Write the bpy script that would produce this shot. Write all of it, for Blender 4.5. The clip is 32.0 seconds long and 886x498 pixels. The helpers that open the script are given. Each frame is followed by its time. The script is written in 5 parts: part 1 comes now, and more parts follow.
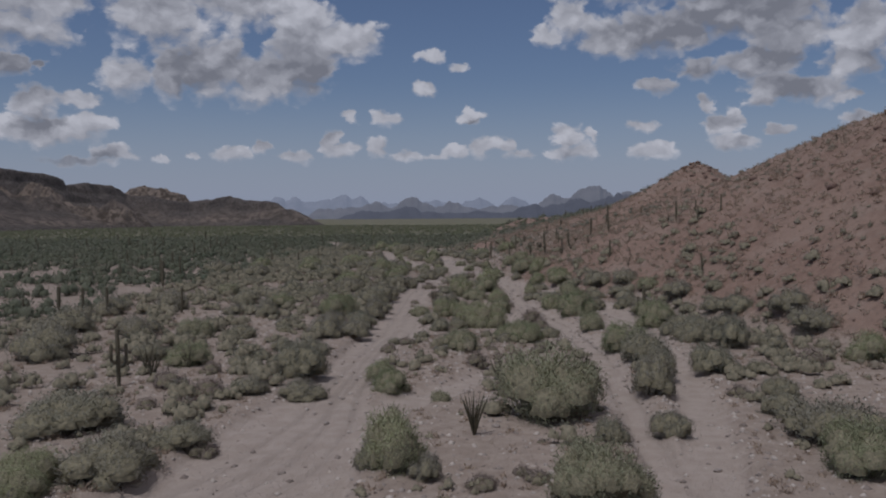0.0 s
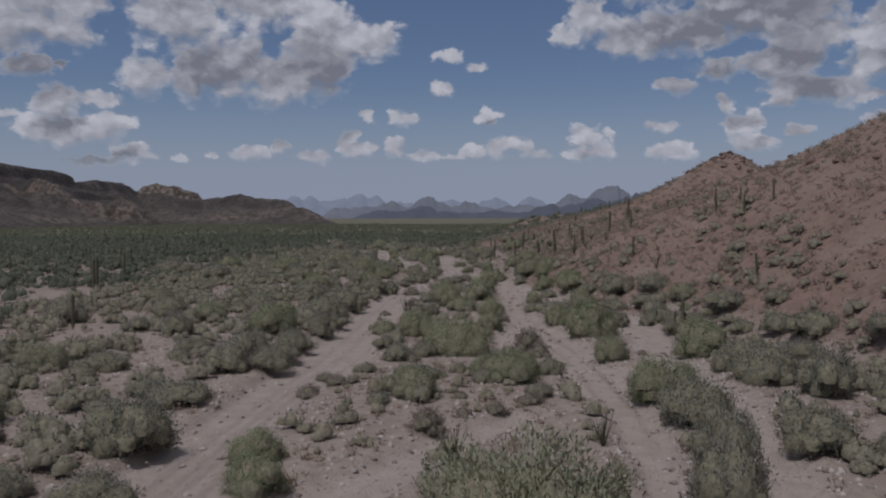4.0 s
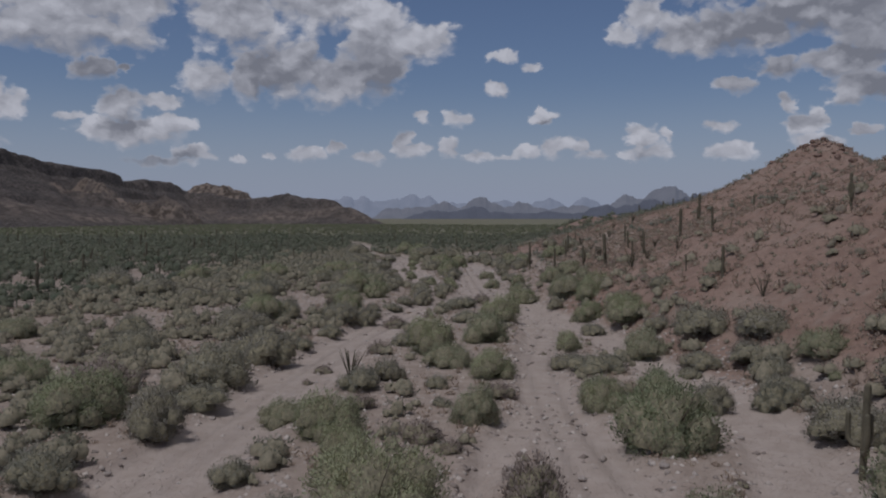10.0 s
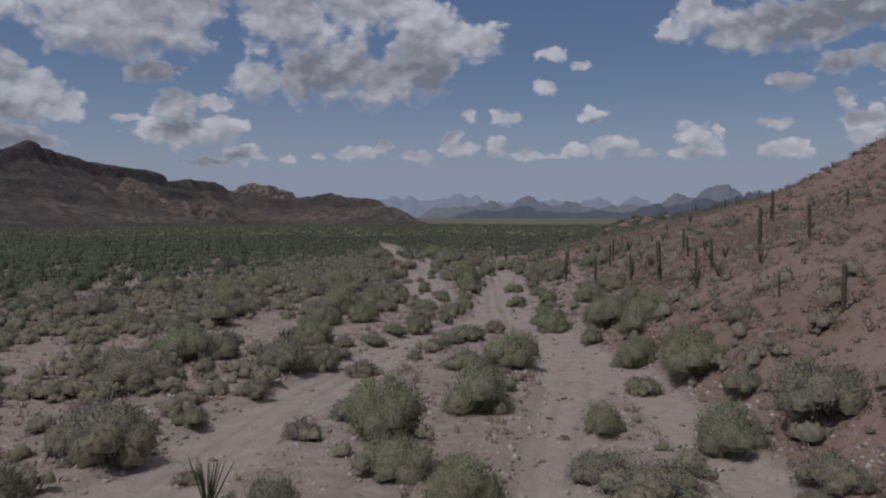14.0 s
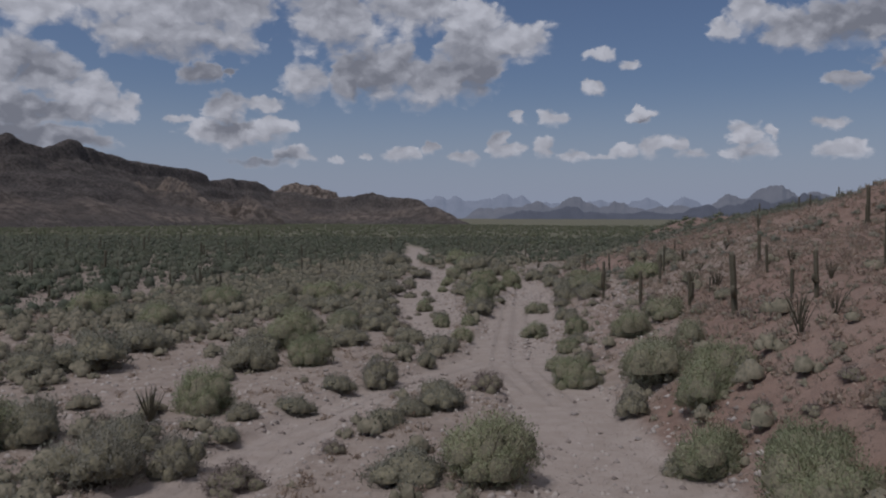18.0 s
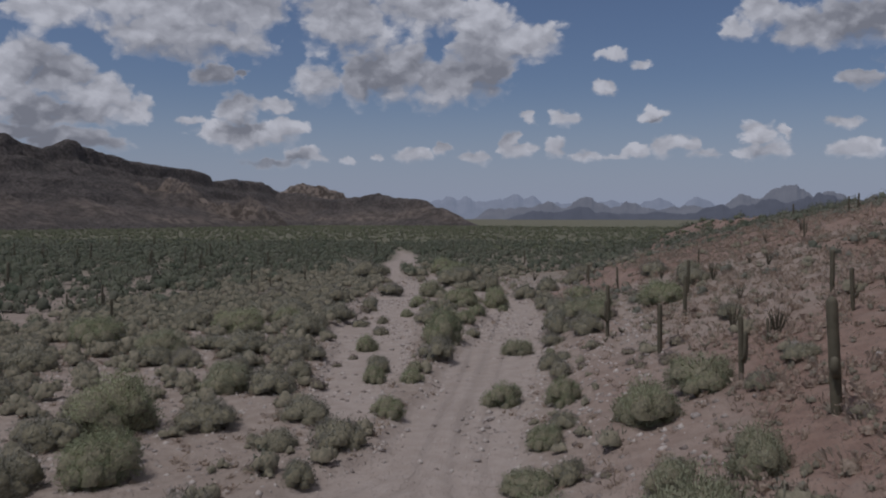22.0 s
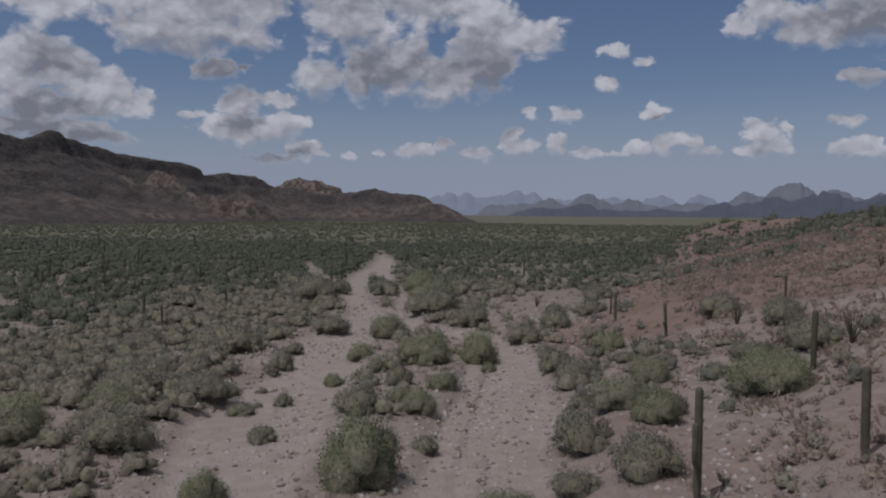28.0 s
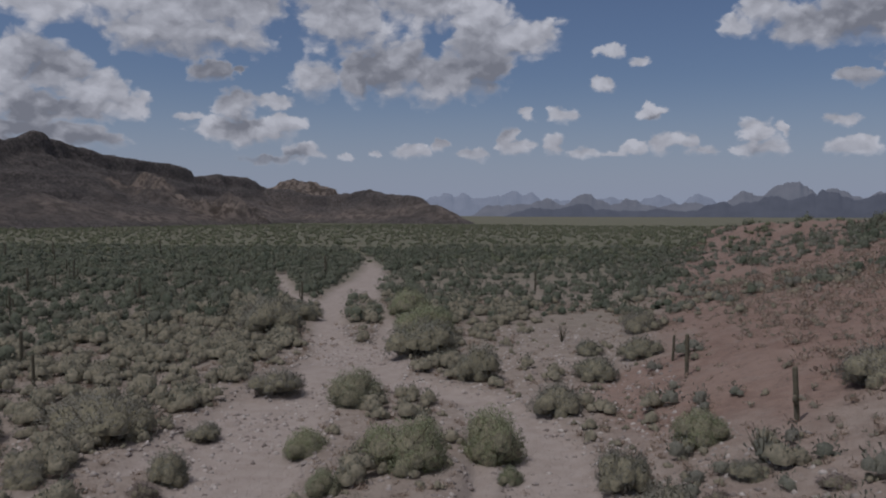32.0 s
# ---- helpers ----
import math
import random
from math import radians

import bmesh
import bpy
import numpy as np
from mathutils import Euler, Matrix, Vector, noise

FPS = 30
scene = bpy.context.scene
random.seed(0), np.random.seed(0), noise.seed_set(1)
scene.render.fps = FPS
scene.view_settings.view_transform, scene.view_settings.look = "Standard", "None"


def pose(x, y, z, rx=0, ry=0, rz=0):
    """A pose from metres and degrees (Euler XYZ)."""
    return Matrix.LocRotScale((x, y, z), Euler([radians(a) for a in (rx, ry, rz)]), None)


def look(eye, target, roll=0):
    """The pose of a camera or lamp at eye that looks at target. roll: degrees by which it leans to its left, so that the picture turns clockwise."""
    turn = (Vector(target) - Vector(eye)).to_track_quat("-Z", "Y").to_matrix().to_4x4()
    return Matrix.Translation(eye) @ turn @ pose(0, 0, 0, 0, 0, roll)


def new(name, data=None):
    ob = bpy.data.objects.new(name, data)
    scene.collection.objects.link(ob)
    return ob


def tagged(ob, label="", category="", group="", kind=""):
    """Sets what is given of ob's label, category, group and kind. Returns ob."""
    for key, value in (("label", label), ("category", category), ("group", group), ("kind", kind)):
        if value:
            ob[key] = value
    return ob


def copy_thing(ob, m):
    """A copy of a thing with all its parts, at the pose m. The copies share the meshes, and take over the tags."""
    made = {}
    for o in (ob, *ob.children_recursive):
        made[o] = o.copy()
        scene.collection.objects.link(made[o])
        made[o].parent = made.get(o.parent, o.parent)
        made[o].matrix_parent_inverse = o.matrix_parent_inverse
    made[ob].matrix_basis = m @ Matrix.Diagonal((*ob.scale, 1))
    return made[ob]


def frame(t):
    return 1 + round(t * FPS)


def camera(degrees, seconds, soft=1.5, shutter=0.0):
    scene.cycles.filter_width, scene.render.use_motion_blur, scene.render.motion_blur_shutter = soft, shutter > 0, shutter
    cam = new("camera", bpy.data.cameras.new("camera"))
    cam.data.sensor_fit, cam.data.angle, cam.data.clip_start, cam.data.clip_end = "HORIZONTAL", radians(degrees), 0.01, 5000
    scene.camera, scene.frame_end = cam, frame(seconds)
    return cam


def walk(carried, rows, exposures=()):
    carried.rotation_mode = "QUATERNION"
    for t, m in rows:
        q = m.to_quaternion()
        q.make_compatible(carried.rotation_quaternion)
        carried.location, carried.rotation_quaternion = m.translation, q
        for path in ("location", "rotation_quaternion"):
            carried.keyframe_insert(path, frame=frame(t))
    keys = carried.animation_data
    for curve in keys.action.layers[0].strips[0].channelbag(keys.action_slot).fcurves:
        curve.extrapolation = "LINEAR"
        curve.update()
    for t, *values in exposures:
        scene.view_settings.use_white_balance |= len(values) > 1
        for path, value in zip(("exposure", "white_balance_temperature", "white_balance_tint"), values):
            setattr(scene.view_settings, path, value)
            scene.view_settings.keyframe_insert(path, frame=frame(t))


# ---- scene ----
cam = camera(56.60, 32.0, soft=2.0, shutter=0.4)
PATH = [
    (0, pose(0.00, -0.00, 12.74, 87.69, 0.45, -0.00)),
    (0.5, pose(0.63, 3.35, 12.53, 87.67, 0.44, 0.14)),
    (1, pose(1.24, 6.72, 12.31, 87.65, 0.38, 0.31)),
    (1.5, pose(1.83, 10.08, 12.10, 87.65, 0.33, 0.45)),
    (2, pose(2.42, 13.43, 11.90, 87.67, 0.27, 0.60)),
    (2.5, pose(2.99, 16.76, 11.72, 87.68, 0.21, 0.76)),
    (3, pose(3.54, 20.05, 11.56, 87.70, 0.20, 0.92)),
    (3.5, pose(4.03, 23.25, 11.41, 87.70, 0.22, 1.02)),
    (5.5, pose(5.96, 35.52, 11.25, 87.64, 0.22, 1.82)),
    (6, pose(6.36, 38.63, 11.21, 87.64, 0.24, 1.99)),
    (6.5, pose(6.77, 41.75, 11.19, 87.65, 0.20, 2.28)),
    (7, pose(7.14, 44.82, 11.16, 87.67, 0.13, 2.61)),
    (7.5, pose(7.51, 47.90, 11.15, 87.66, 0.05, 3.02)),
    (8, pose(7.92, 51.06, 11.13, 87.67, -0.00, 3.44)),
    (8.5, pose(8.34, 54.25, 11.09, 87.71, 0.02, 3.82)),
    (9, pose(8.74, 57.44, 11.05, 87.72, 0.03, 4.21)),
    (9.5, pose(9.12, 60.63, 11.03, 87.75, 0.02, 4.54)),
    (10, pose(9.47, 63.79, 11.04, 87.74, 0.03, 4.92)),
    (10.5, pose(9.82, 66.92, 11.07, 87.75, 0.06, 5.29)),
    (11, pose(10.15, 70.02, 11.12, 87.75, 0.08, 5.65)),
    (11.5, pose(10.45, 73.15, 11.19, 87.73, 0.09, 6.05)),
    (12, pose(10.74, 76.29, 11.26, 87.72, 0.10, 6.48)),
    (12.5, pose(11.03, 79.42, 11.30, 87.70, 0.15, 6.94)),
    (13, pose(11.31, 82.54, 11.31, 87.70, 0.19, 7.40)),
    (13.5, pose(11.57, 85.65, 11.31, 87.69, 0.19, 7.83)),
    (14, pose(11.79, 88.77, 11.30, 87.70, 0.11, 8.25)),
    (14.5, pose(12.05, 91.95, 11.27, 87.73, 0.04, 8.72)),
    (16.5, pose(12.77, 105.16, 11.17, 87.72, -0.04, 10.48)),
    (17, pose(12.87, 108.38, 11.18, 87.69, -0.11, 10.82)),
    (17.5, pose(12.97, 111.62, 11.23, 87.70, -0.14, 11.18)),
    (18, pose(13.08, 114.92, 11.28, 87.73, -0.12, 11.47)),
    (18.5, pose(13.18, 118.29, 11.32, 87.73, -0.10, 11.75)),
    (19, pose(13.28, 121.67, 11.36, 87.72, -0.08, 11.94)),
    (19.5, pose(13.34, 125.06, 11.42, 87.71, -0.06, 12.06)),
    (20, pose(13.37, 128.43, 11.49, 87.73, -0.04, 12.11)),
    (20.5, pose(13.44, 131.75, 11.56, 87.74, -0.04, 12.17)),
    (21, pose(13.47, 135.00, 11.64, 87.74, -0.06, 12.20)),
    (21.5, pose(13.51, 138.19, 11.73, 87.76, -0.06, 12.23)),
    (22, pose(13.54, 141.42, 11.86, 87.77, -0.01, 12.26)),
    (22.5, pose(13.61, 144.70, 11.97, 87.77, 0.02, 12.32)),
    (23, pose(13.65, 147.96, 12.05, 87.78, 0.02, 12.37)),
    (23.5, pose(13.68, 151.21, 12.13, 87.80, -0.02, 12.41)),
    (24, pose(13.66, 154.49, 12.20, 87.79, -0.05, 12.42)),
    (24.5, pose(13.56, 157.72, 12.28, 87.76, -0.13, 12.43)),
    (25, pose(13.28, 160.89, 12.38, 87.73, -0.19, 12.43)),
    (25.5, pose(12.84, 164.04, 12.47, 87.72, -0.25, 12.42)),
    (27.5, pose(10.15, 176.14, 12.86, 87.50, -0.44, 12.35)),
    (28, pose(9.33, 179.35, 12.90, 87.47, -0.39, 12.33)),
    (28.5, pose(8.48, 182.59, 12.94, 87.46, -0.34, 12.27)),
    (29, pose(7.62, 185.82, 13.01, 87.46, -0.27, 12.21)),
    (29.5, pose(6.84, 189.04, 13.11, 87.45, -0.28, 12.18)),
    (30, pose(6.11, 192.33, 13.19, 87.45, -0.26, 12.16)),
    (30.5, pose(5.43, 195.67, 13.24, 87.46, -0.21, 12.15)),
    (31, pose(4.82, 199.04, 13.28, 87.47, -0.16, 12.15)),
    (31.5, pose(4.31, 202.44, 13.31, 87.50, -0.13, 12.14)),
    (32, pose(3.83, 205.89, 13.34, 87.53, -0.12, 12.12)),
]
EXPOSURE = -1.17

walk(cam, PATH, exposures=[(0, EXPOSURE, 6120, 13.5), (32, EXPOSURE, 6120, 13.5)])

# ---- sky, clouds and sun ----
SUN_ELEVATION, SUN_AZIMUTH = radians(65), radians(222)     # azimuth clockwise from +y
sun = new("sun", bpy.data.lights.new("sun", "SUN"))
sun.data.energy, sun.data.angle, sun.data.color = 2.95, radians(0.53), (1.0, 0.96, 0.91)
sun_from = Vector((math.sin(SUN_AZIMUTH) * math.cos(SUN_ELEVATION), math.cos(SUN_AZIMUTH) * math.cos(SUN_ELEVATION), math.sin(SUN_ELEVATION)))
sun.matrix_world = look(sun_from * 900, (0, 0, 0))

# Cumulus banks as azimuth, elevation, half width, half height (radians).
CLOUDS_HIGH_WEST = ((-0.513, 0.207, 0.113, 0.03), (-0.568, 0.235, 0.145, 0.023), (-0.667, 0.221, 0.056, 0.02), (-0.462, 0.235, 0.084, 0.027), (-0.329, 0.229, 0.061, 0.044), (-0.233, 0.243, 0.076, 0.031),
                    (-0.165, 0.217, 0.048, 0.048), (-0.117, 0.206, 0.048, 0.026), (-0.095, 0.214, 0.028, 0.019), (-0.274, 0.171, 0.058, 0.04), (-0.213, 0.159, 0.058, 0.033), (-0.165, 0.172, 0.041, 0.033),
                    (-0.315, 0.158, 0.027, 0.021), (-0.366, 0.157, 0.03, 0.026), (-0.478, 0.162, 0.029, 0.015), (-0.449, 0.166, 0.013, 0.007), (-0.678, 0.171, 0.039, 0.025), (-0.65, 0.153, 0.04, 0.031),
                    (-0.695, 0.143, 0.032, 0.037), (-0.604, 0.135, 0.034, 0.029), (-0.574, 0.122, 0.027, 0.016), (-0.622, 0.114, 0.052, 0.014))
CLOUDS_LOW_WEST = ((-0.678, 0.115, 0.044, 0.025), (-0.639, 0.084, 0.063, 0.016), (-0.689, 0.091, 0.033, 0.015), (-0.455, 0.127, 0.029, 0.022), (-0.416, 0.129, 0.03, 0.011), (-0.449, 0.095, 0.062, 0.019),
                   (-0.399, 0.106, 0.022, 0.014), (-0.51, 0.111, 0.016, 0.007), (-0.379, 0.073, 0.03, 0.01), (-0.416, 0.064, 0.04, 0.007), (-0.329, 0.069, 0.012, 0.005), (-0.295, 0.071, 0.008, 0.005),
                   (-0.25, 0.074, 0.026, 0.01), (-0.216, 0.084, 0.011, 0.01), (-0.175, 0.073, 0.026, 0.008), (-0.132, 0.093, 0.011, 0.014), (-0.122, 0.079, 0.026, 0.012), (-0.08, 0.083, 0.015, 0.012),
                   (-0.043, 0.073, 0.027, 0.008), (-0.003, 0.074, 0.021, 0.006), (0.049, 0.084, 0.021, 0.015), (0.074, 0.086, 0.016, 0.013))
CLOUDS_MIDDLE = ((0.09, 0.074, 0.025, 0.009), (0.018, 0.078, 0.018, 0.007), (0.151, 0.093, 0.02, 0.018), (0.157, 0.073, 0.027, 0.011), (0.175, 0.095, 0.007, 0.009), (0.135, 0.071, 0.015, 0.006),
                 (-0.11, 0.118, 0.01, 0.008), (-0.068, 0.117, 0.02, 0.01), (0.033, 0.118, 0.019, 0.008), (-0.02, 0.153, 0.018, 0.011), (-0.013, 0.19, 0.021, 0.008), (0.02, 0.174, 0.013, 0.005),
                 (0.235, 0.103, 0.027, 0.009), (0.254, 0.148, 0.024, 0.01), (0.251, 0.075, 0.032, 0.011), (0.246, 0.208, 0.097, 0.028),
                 (0.201, 0.197, 0.049, 0.017), (0.341, 0.228, 0.104, 0.034), (0.26, 0.27, 0.14, 0.035), (0.4, 0.29, 0.16, 0.04), (0.154, 0.229, 0.028, 0.026), (0.124, 0.21, 0.019, 0.012))
CLOUDS_EAST = ((0.4, 0.196, 0.047, 0.022), (0.297, 0.166, 0.035, 0.013), (0.371, 0.17, 0.054, 0.02), (0.4, 0.137, 0.061, 0.02), (0.463, 0.16, 0.041, 0.023), (0.368, 0.124, 0.029, 0.009),
               (0.473, 0.194, 0.033, 0.04), (0.31, 0.126, 0.012, 0.013), (0.323, 0.103, 0.022, 0.012), (0.336, 0.107, 0.011, 0.012), (0.386, 0.092, 0.017, 0.008), (0.341, 0.08, 0.034, 0.01),
               (0.473, 0.103, 0.024, 0.011), (0.457, 0.127, 0.021, 0.006), (-0.95, 0.2, 0.2, 0.06), (0.9, 0.2, 0.24, 0.06), (1.6, 0.35, 0.4, 0.12), (-1.7, 0.3, 0.4, 0.1),
               (2.7, 0.3, 0.5, 0.12), (-0.45, 0.33, 0.3, 0.05), (0.35, 0.34, 0.3, 0.06), (-0.75, 0.14, 0.1, 0.03), (-0.72, 0.07, 0.1, 0.015))
CLOUDS = CLOUDS_HIGH_WEST + CLOUDS_LOW_WEST + CLOUDS_MIDDLE + CLOUDS_EAST


class Nodes:
    """Small helper to write node trees in few lines."""

    def __init__(self, tree):
        self.tree, self.links = tree, tree.links

    def add(self, kind, **values):
        n = self.tree.nodes.new(kind)
        for k, v in values.items():
            setattr(n, k, v)
        return n

    def put(self, socket, value):
        if isinstance(value, bpy.types.NodeSocket):
            self.links.new(value, socket)
        else:
            socket.default_value = value

    def math(self, op, a, b=0.0, c=0.0, clamp=False):
        n = self.add("ShaderNodeMath", operation=op, use_clamp=clamp)
        for s, v in zip(n.inputs, (a, b, c)):
            self.put(s, v)
        return n.outputs[0]

    def vec(self, op, a, b=(0, 0, 0)):
        n = self.add("ShaderNodeVectorMath", operation=op)
        self.put(n.inputs[0], a)
        if op not in ("LENGTH", "NORMALIZE"):
            self.put(n.inputs[1], b)
        return n.outputs["Value"] if op == "LENGTH" else n.outputs[0]

    def step(self, a, b, v):
        n = self.add("ShaderNodeMapRange", interpolation_type="SMOOTHSTEP")
        for s, val in zip(n.inputs, (v, a, b, 0.0, 1.0)):
            self.put(s, val)
        return n.outputs[0]

    def mix(self, f, a, b, kind="MIX"):
        n = self.add("ShaderNodeMix", data_type="RGBA", blend_type=kind)
        self.put(n.inputs[0], f)
        for s, v in ((n.inputs[6], a), (n.inputs[7], b)):
            self.put(s, (*v, 1) if isinstance(v, tuple) and len(v) == 3 else v)
        return n.outputs[2]

    def noise(self, vector, scale, detail=4.0, rough=0.55, out=0):
        n = self.add("ShaderNodeTexNoise")
        self.put(n.inputs["Vector"], vector)
        self.put(n.inputs["Scale"], scale)
        self.put(n.inputs["Detail"], detail)
        self.put(n.inputs["Roughness"], rough)
        return n.outputs[out]


def cloud_banks():
    """How far a place (azimuth, elevation) of the sky lies inside the cloud banks: 1 in their middle, 0 at the rim."""
    g = bpy.data.node_groups.new("cloud_banks", "ShaderNodeTree")
    g.interface.new_socket("Place", in_out="INPUT", socket_type="NodeSocketVector")
    g.interface.new_socket("Depth", in_out="OUTPUT", socket_type="NodeSocketFloat")
    k = Nodes(g)
    place = k.add("NodeGroupInput").outputs[0]
    best = None
    for az, el, ra, re in CLOUDS:
        off = k.add("ShaderNodeVectorMath", operation="MULTIPLY_ADD")
        k.links.new(place, off.inputs[0])
        off.inputs[1].default_value, off.inputs[2].default_value = (0.9 / ra, 0.9 / re, 0), (-0.9 * az / ra, -0.9 * el / re, 0)
        v = k.vec("LENGTH", off.outputs[0])
        best = v if best is None else k.math("SMOOTH_MIN", best, v, 0.22)
    # an unseen scattered deck overhead and behind, added to raise the fill light
    sep = k.add("ShaderNodeSeparateXYZ")
    k.links.new(place, sep.inputs[0])
    fill_deck = k.math("SUBTRACT", k.math("MULTIPLY", k.noise(place, 3.2, 5, 0.55), 4.0), 1.25)
    fill_deck = k.math("SUBTRACT", fill_deck, k.math("MULTIPLY", k.step(0.42, 0.30, sep.outputs[1]), 4.0))
    k.links.new(k.math("MAXIMUM", k.math("SUBTRACT", 1.0, best), fill_deck), k.add("NodeGroupOutput").inputs[0])
    return g


def build_world():
    world = bpy.data.worlds.new("desert_sky")
    scene.world = world
    world.use_nodes = True
    world.node_tree.nodes.clear()
    k = Nodes(world.node_tree)
    sky = k.add("ShaderNodeTexSky", sky_type="NISHITA", sun_disc=False, sun_elevation=SUN_ELEVATION, sun_rotation=SUN_AZIMUTH,
                altitude=500, air_density=1.0, dust_density=1.2, ozone_density=1.5)
    way = k.add("ShaderNodeTexCoord").outputs["Generated"]
    sep = k.add("ShaderNodeSeparateXYZ")
    k.links.new(way, sep.inputs[0])
    az = k.math("ARCTAN2", sep.outputs[0], sep.outputs[1])
    el = k.math("ARCSINE", sep.outputs[2])
    comb = k.add("ShaderNodeCombineXYZ")
    k.links.new(az, comb.inputs[0])
    k.links.new(el, comb.inputs[1])
    place = comb.outputs[0]
    group = cloud_banks()
    flat = k.vec("MULTIPLY", place, (1.0, 1.35, 1.0))
    swirl = k.vec("SUBTRACT", k.noise(flat, 30, 4, 0.6, 1), (0.5, 0.5, 0.5))
    warped = k.vec("ADD", place, k.vec("MULTIPLY", swirl, (0.046, 0.026, 0.0)))

    def depth(where):
        n = k.add("ShaderNodeGroup", node_tree=group)
        k.links.new(where, n.inputs[0])
        return n.outputs[0]

    def puffs(where):
        """Cauliflower heads in two sizes, and ragged shreds."""
        total = k.math("MULTIPLY", k.math("SUBTRACT", k.noise(where, 26, 7, 0.55), 0.5), 2.4)
        for scale, gain in ((38, 0.8), (84, 0.6)):
            p = k.add("ShaderNodeTexVoronoi", feature="SMOOTH_F1")
            k.links.new(where, p.inputs["Vector"])
            p.inputs["Scale"].default_value, p.inputs["Smoothness"].default_value = scale, 0.5
            total = k.math("ADD", total, k.math("MULTIPLY", k.math("SUBTRACT", 0.40, p.outputs["Distance"]), gain))
        return total
    bent = k.vec("ADD", flat, k.vec("MULTIPLY", swirl, (0.03, 0.03, 0.0)))
    relief = puffs(bent)
    lee = puffs(k.vec("ADD", bent, (-0.005, 0.013, 0)))
    here = k.math("ADD", k.math("MULTIPLY", depth(warped), 2.0), k.math("SUBTRACT", relief, 0.06))
    # light comes from above: cloud that lies higher up shades what is below it
    tops = [depth(k.vec("ADD", warped, (-0.3 * rise, rise, 0))) for rise in (0.012, 0.030, 0.060)]
    under = k.step(0.0, 0.7, k.math("SUBTRACT", tops[0], depth(k.vec("ADD", warped, (0.0, -0.011, 0)))))
    cover = k.step(CLOUD_RIM[0], k.math("ADD", CLOUD_RIM[1], k.math("MULTIPLY", under, 0.6)), here)
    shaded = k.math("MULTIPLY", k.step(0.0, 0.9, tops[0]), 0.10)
    for top, weight in zip(tops[1:], (0.22, 0.52)):
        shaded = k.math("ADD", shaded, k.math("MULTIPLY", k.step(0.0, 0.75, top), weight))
    tone = k.math("SUBTRACT", 0.80, k.math("MULTIPLY", shaded, k.step(-0.2, 0.8, here)))
    tone = k.math("ADD", tone, k.math("MULTIPLY", k.math("SUBTRACT", relief, lee), 0.30))
    tone = k.math("ADD", tone, k.math("MULTIPLY", relief, 0.30), clamp=True)
    shade = k.mix(tone, CLOUD_GREY, CLOUD_WHITE)
    haze = k.step(0.17, -0.02, el)
    blue = k.mix(1.0, sky.outputs[0], SKY_TINT, "MULTIPLY")
    blue = k.mix(k.math("MULTIPLY", haze, 0.92), blue, HAZE)
    veil = k.math("MULTIPLY", cover, k.math("SUBTRACT", 1.0, k.math("MULTIPLY", k.step(0.085, 0.015, el), 0.75)))
    out = k.mix(veil, blue, shade)
    bg = k.add("ShaderNodeBackground")
    k.links.new(out, bg.inputs[0])
    bg.inputs[1].default_value = SKY_STRENGTH
    k.links.new(bg.outputs[0], k.add("ShaderNodeOutputWorld").inputs[0])


SKY_STRENGTH = 0.1
CLOUD_RIM = (-0.15, 0.6)
SKY_TINT, HAZE = (1.06, 1.05, 1.14), (5.6, 6.35, 8.1)
CLOUD_WHITE, CLOUD_GREY = (9.9, 10.0, 10.6), (3.7, 3.85, 4.4)
build_world()

# ---- lay of the land ----
def hash01(ix, iy, seed):
    """Repeatable random numbers, 0 to 1, for whole-number grid places."""
    h = (ix.astype(np.int64) * 374761393 + iy.astype(np.int64) * 668265263 + seed * 974634777) & 0xFFFFFFFF
    h = ((h ^ (h >> 13)) * 1274126177) & 0xFFFFFFFF
    return ((h ^ (h >> 16)) & 0xFFFFFF) / float(0xFFFFFF)


def value_noise(x, y, seed):
    ix, iy = np.floor(x), np.floor(y)
    fx, fy = x - ix, y - iy
    fx, fy = fx * fx * (3 - 2 * fx), fy * fy * (3 - 2 * fy)
    a, b = hash01(ix, iy, seed), hash01(ix + 1, iy, seed)
    c, d = hash01(ix, iy + 1, seed), hash01(ix + 1, iy + 1, seed)
    return (a + (b - a) * fx) * (1 - fy) + (c + (d - c) * fx) * fy


def fbm(x, y, size, octaves, seed):
    """Fractal noise, about -0.5 to 0.5, whose largest forms are size metres across."""
    total, amp, norm = np.zeros_like(x, dtype=float), 1.0, 0.0
    for o in range(octaves):
        total += amp * (value_noise(x / size * 2 ** o, y / size * 2 ** o, seed + o) - 0.5)
        norm += amp
        amp *= 0.5
    return total / norm


def smooth(a, b, v):
    t = np.clip((v - a) / (b - a), 0, 1)
    return t * t * (3 - 2 * t)


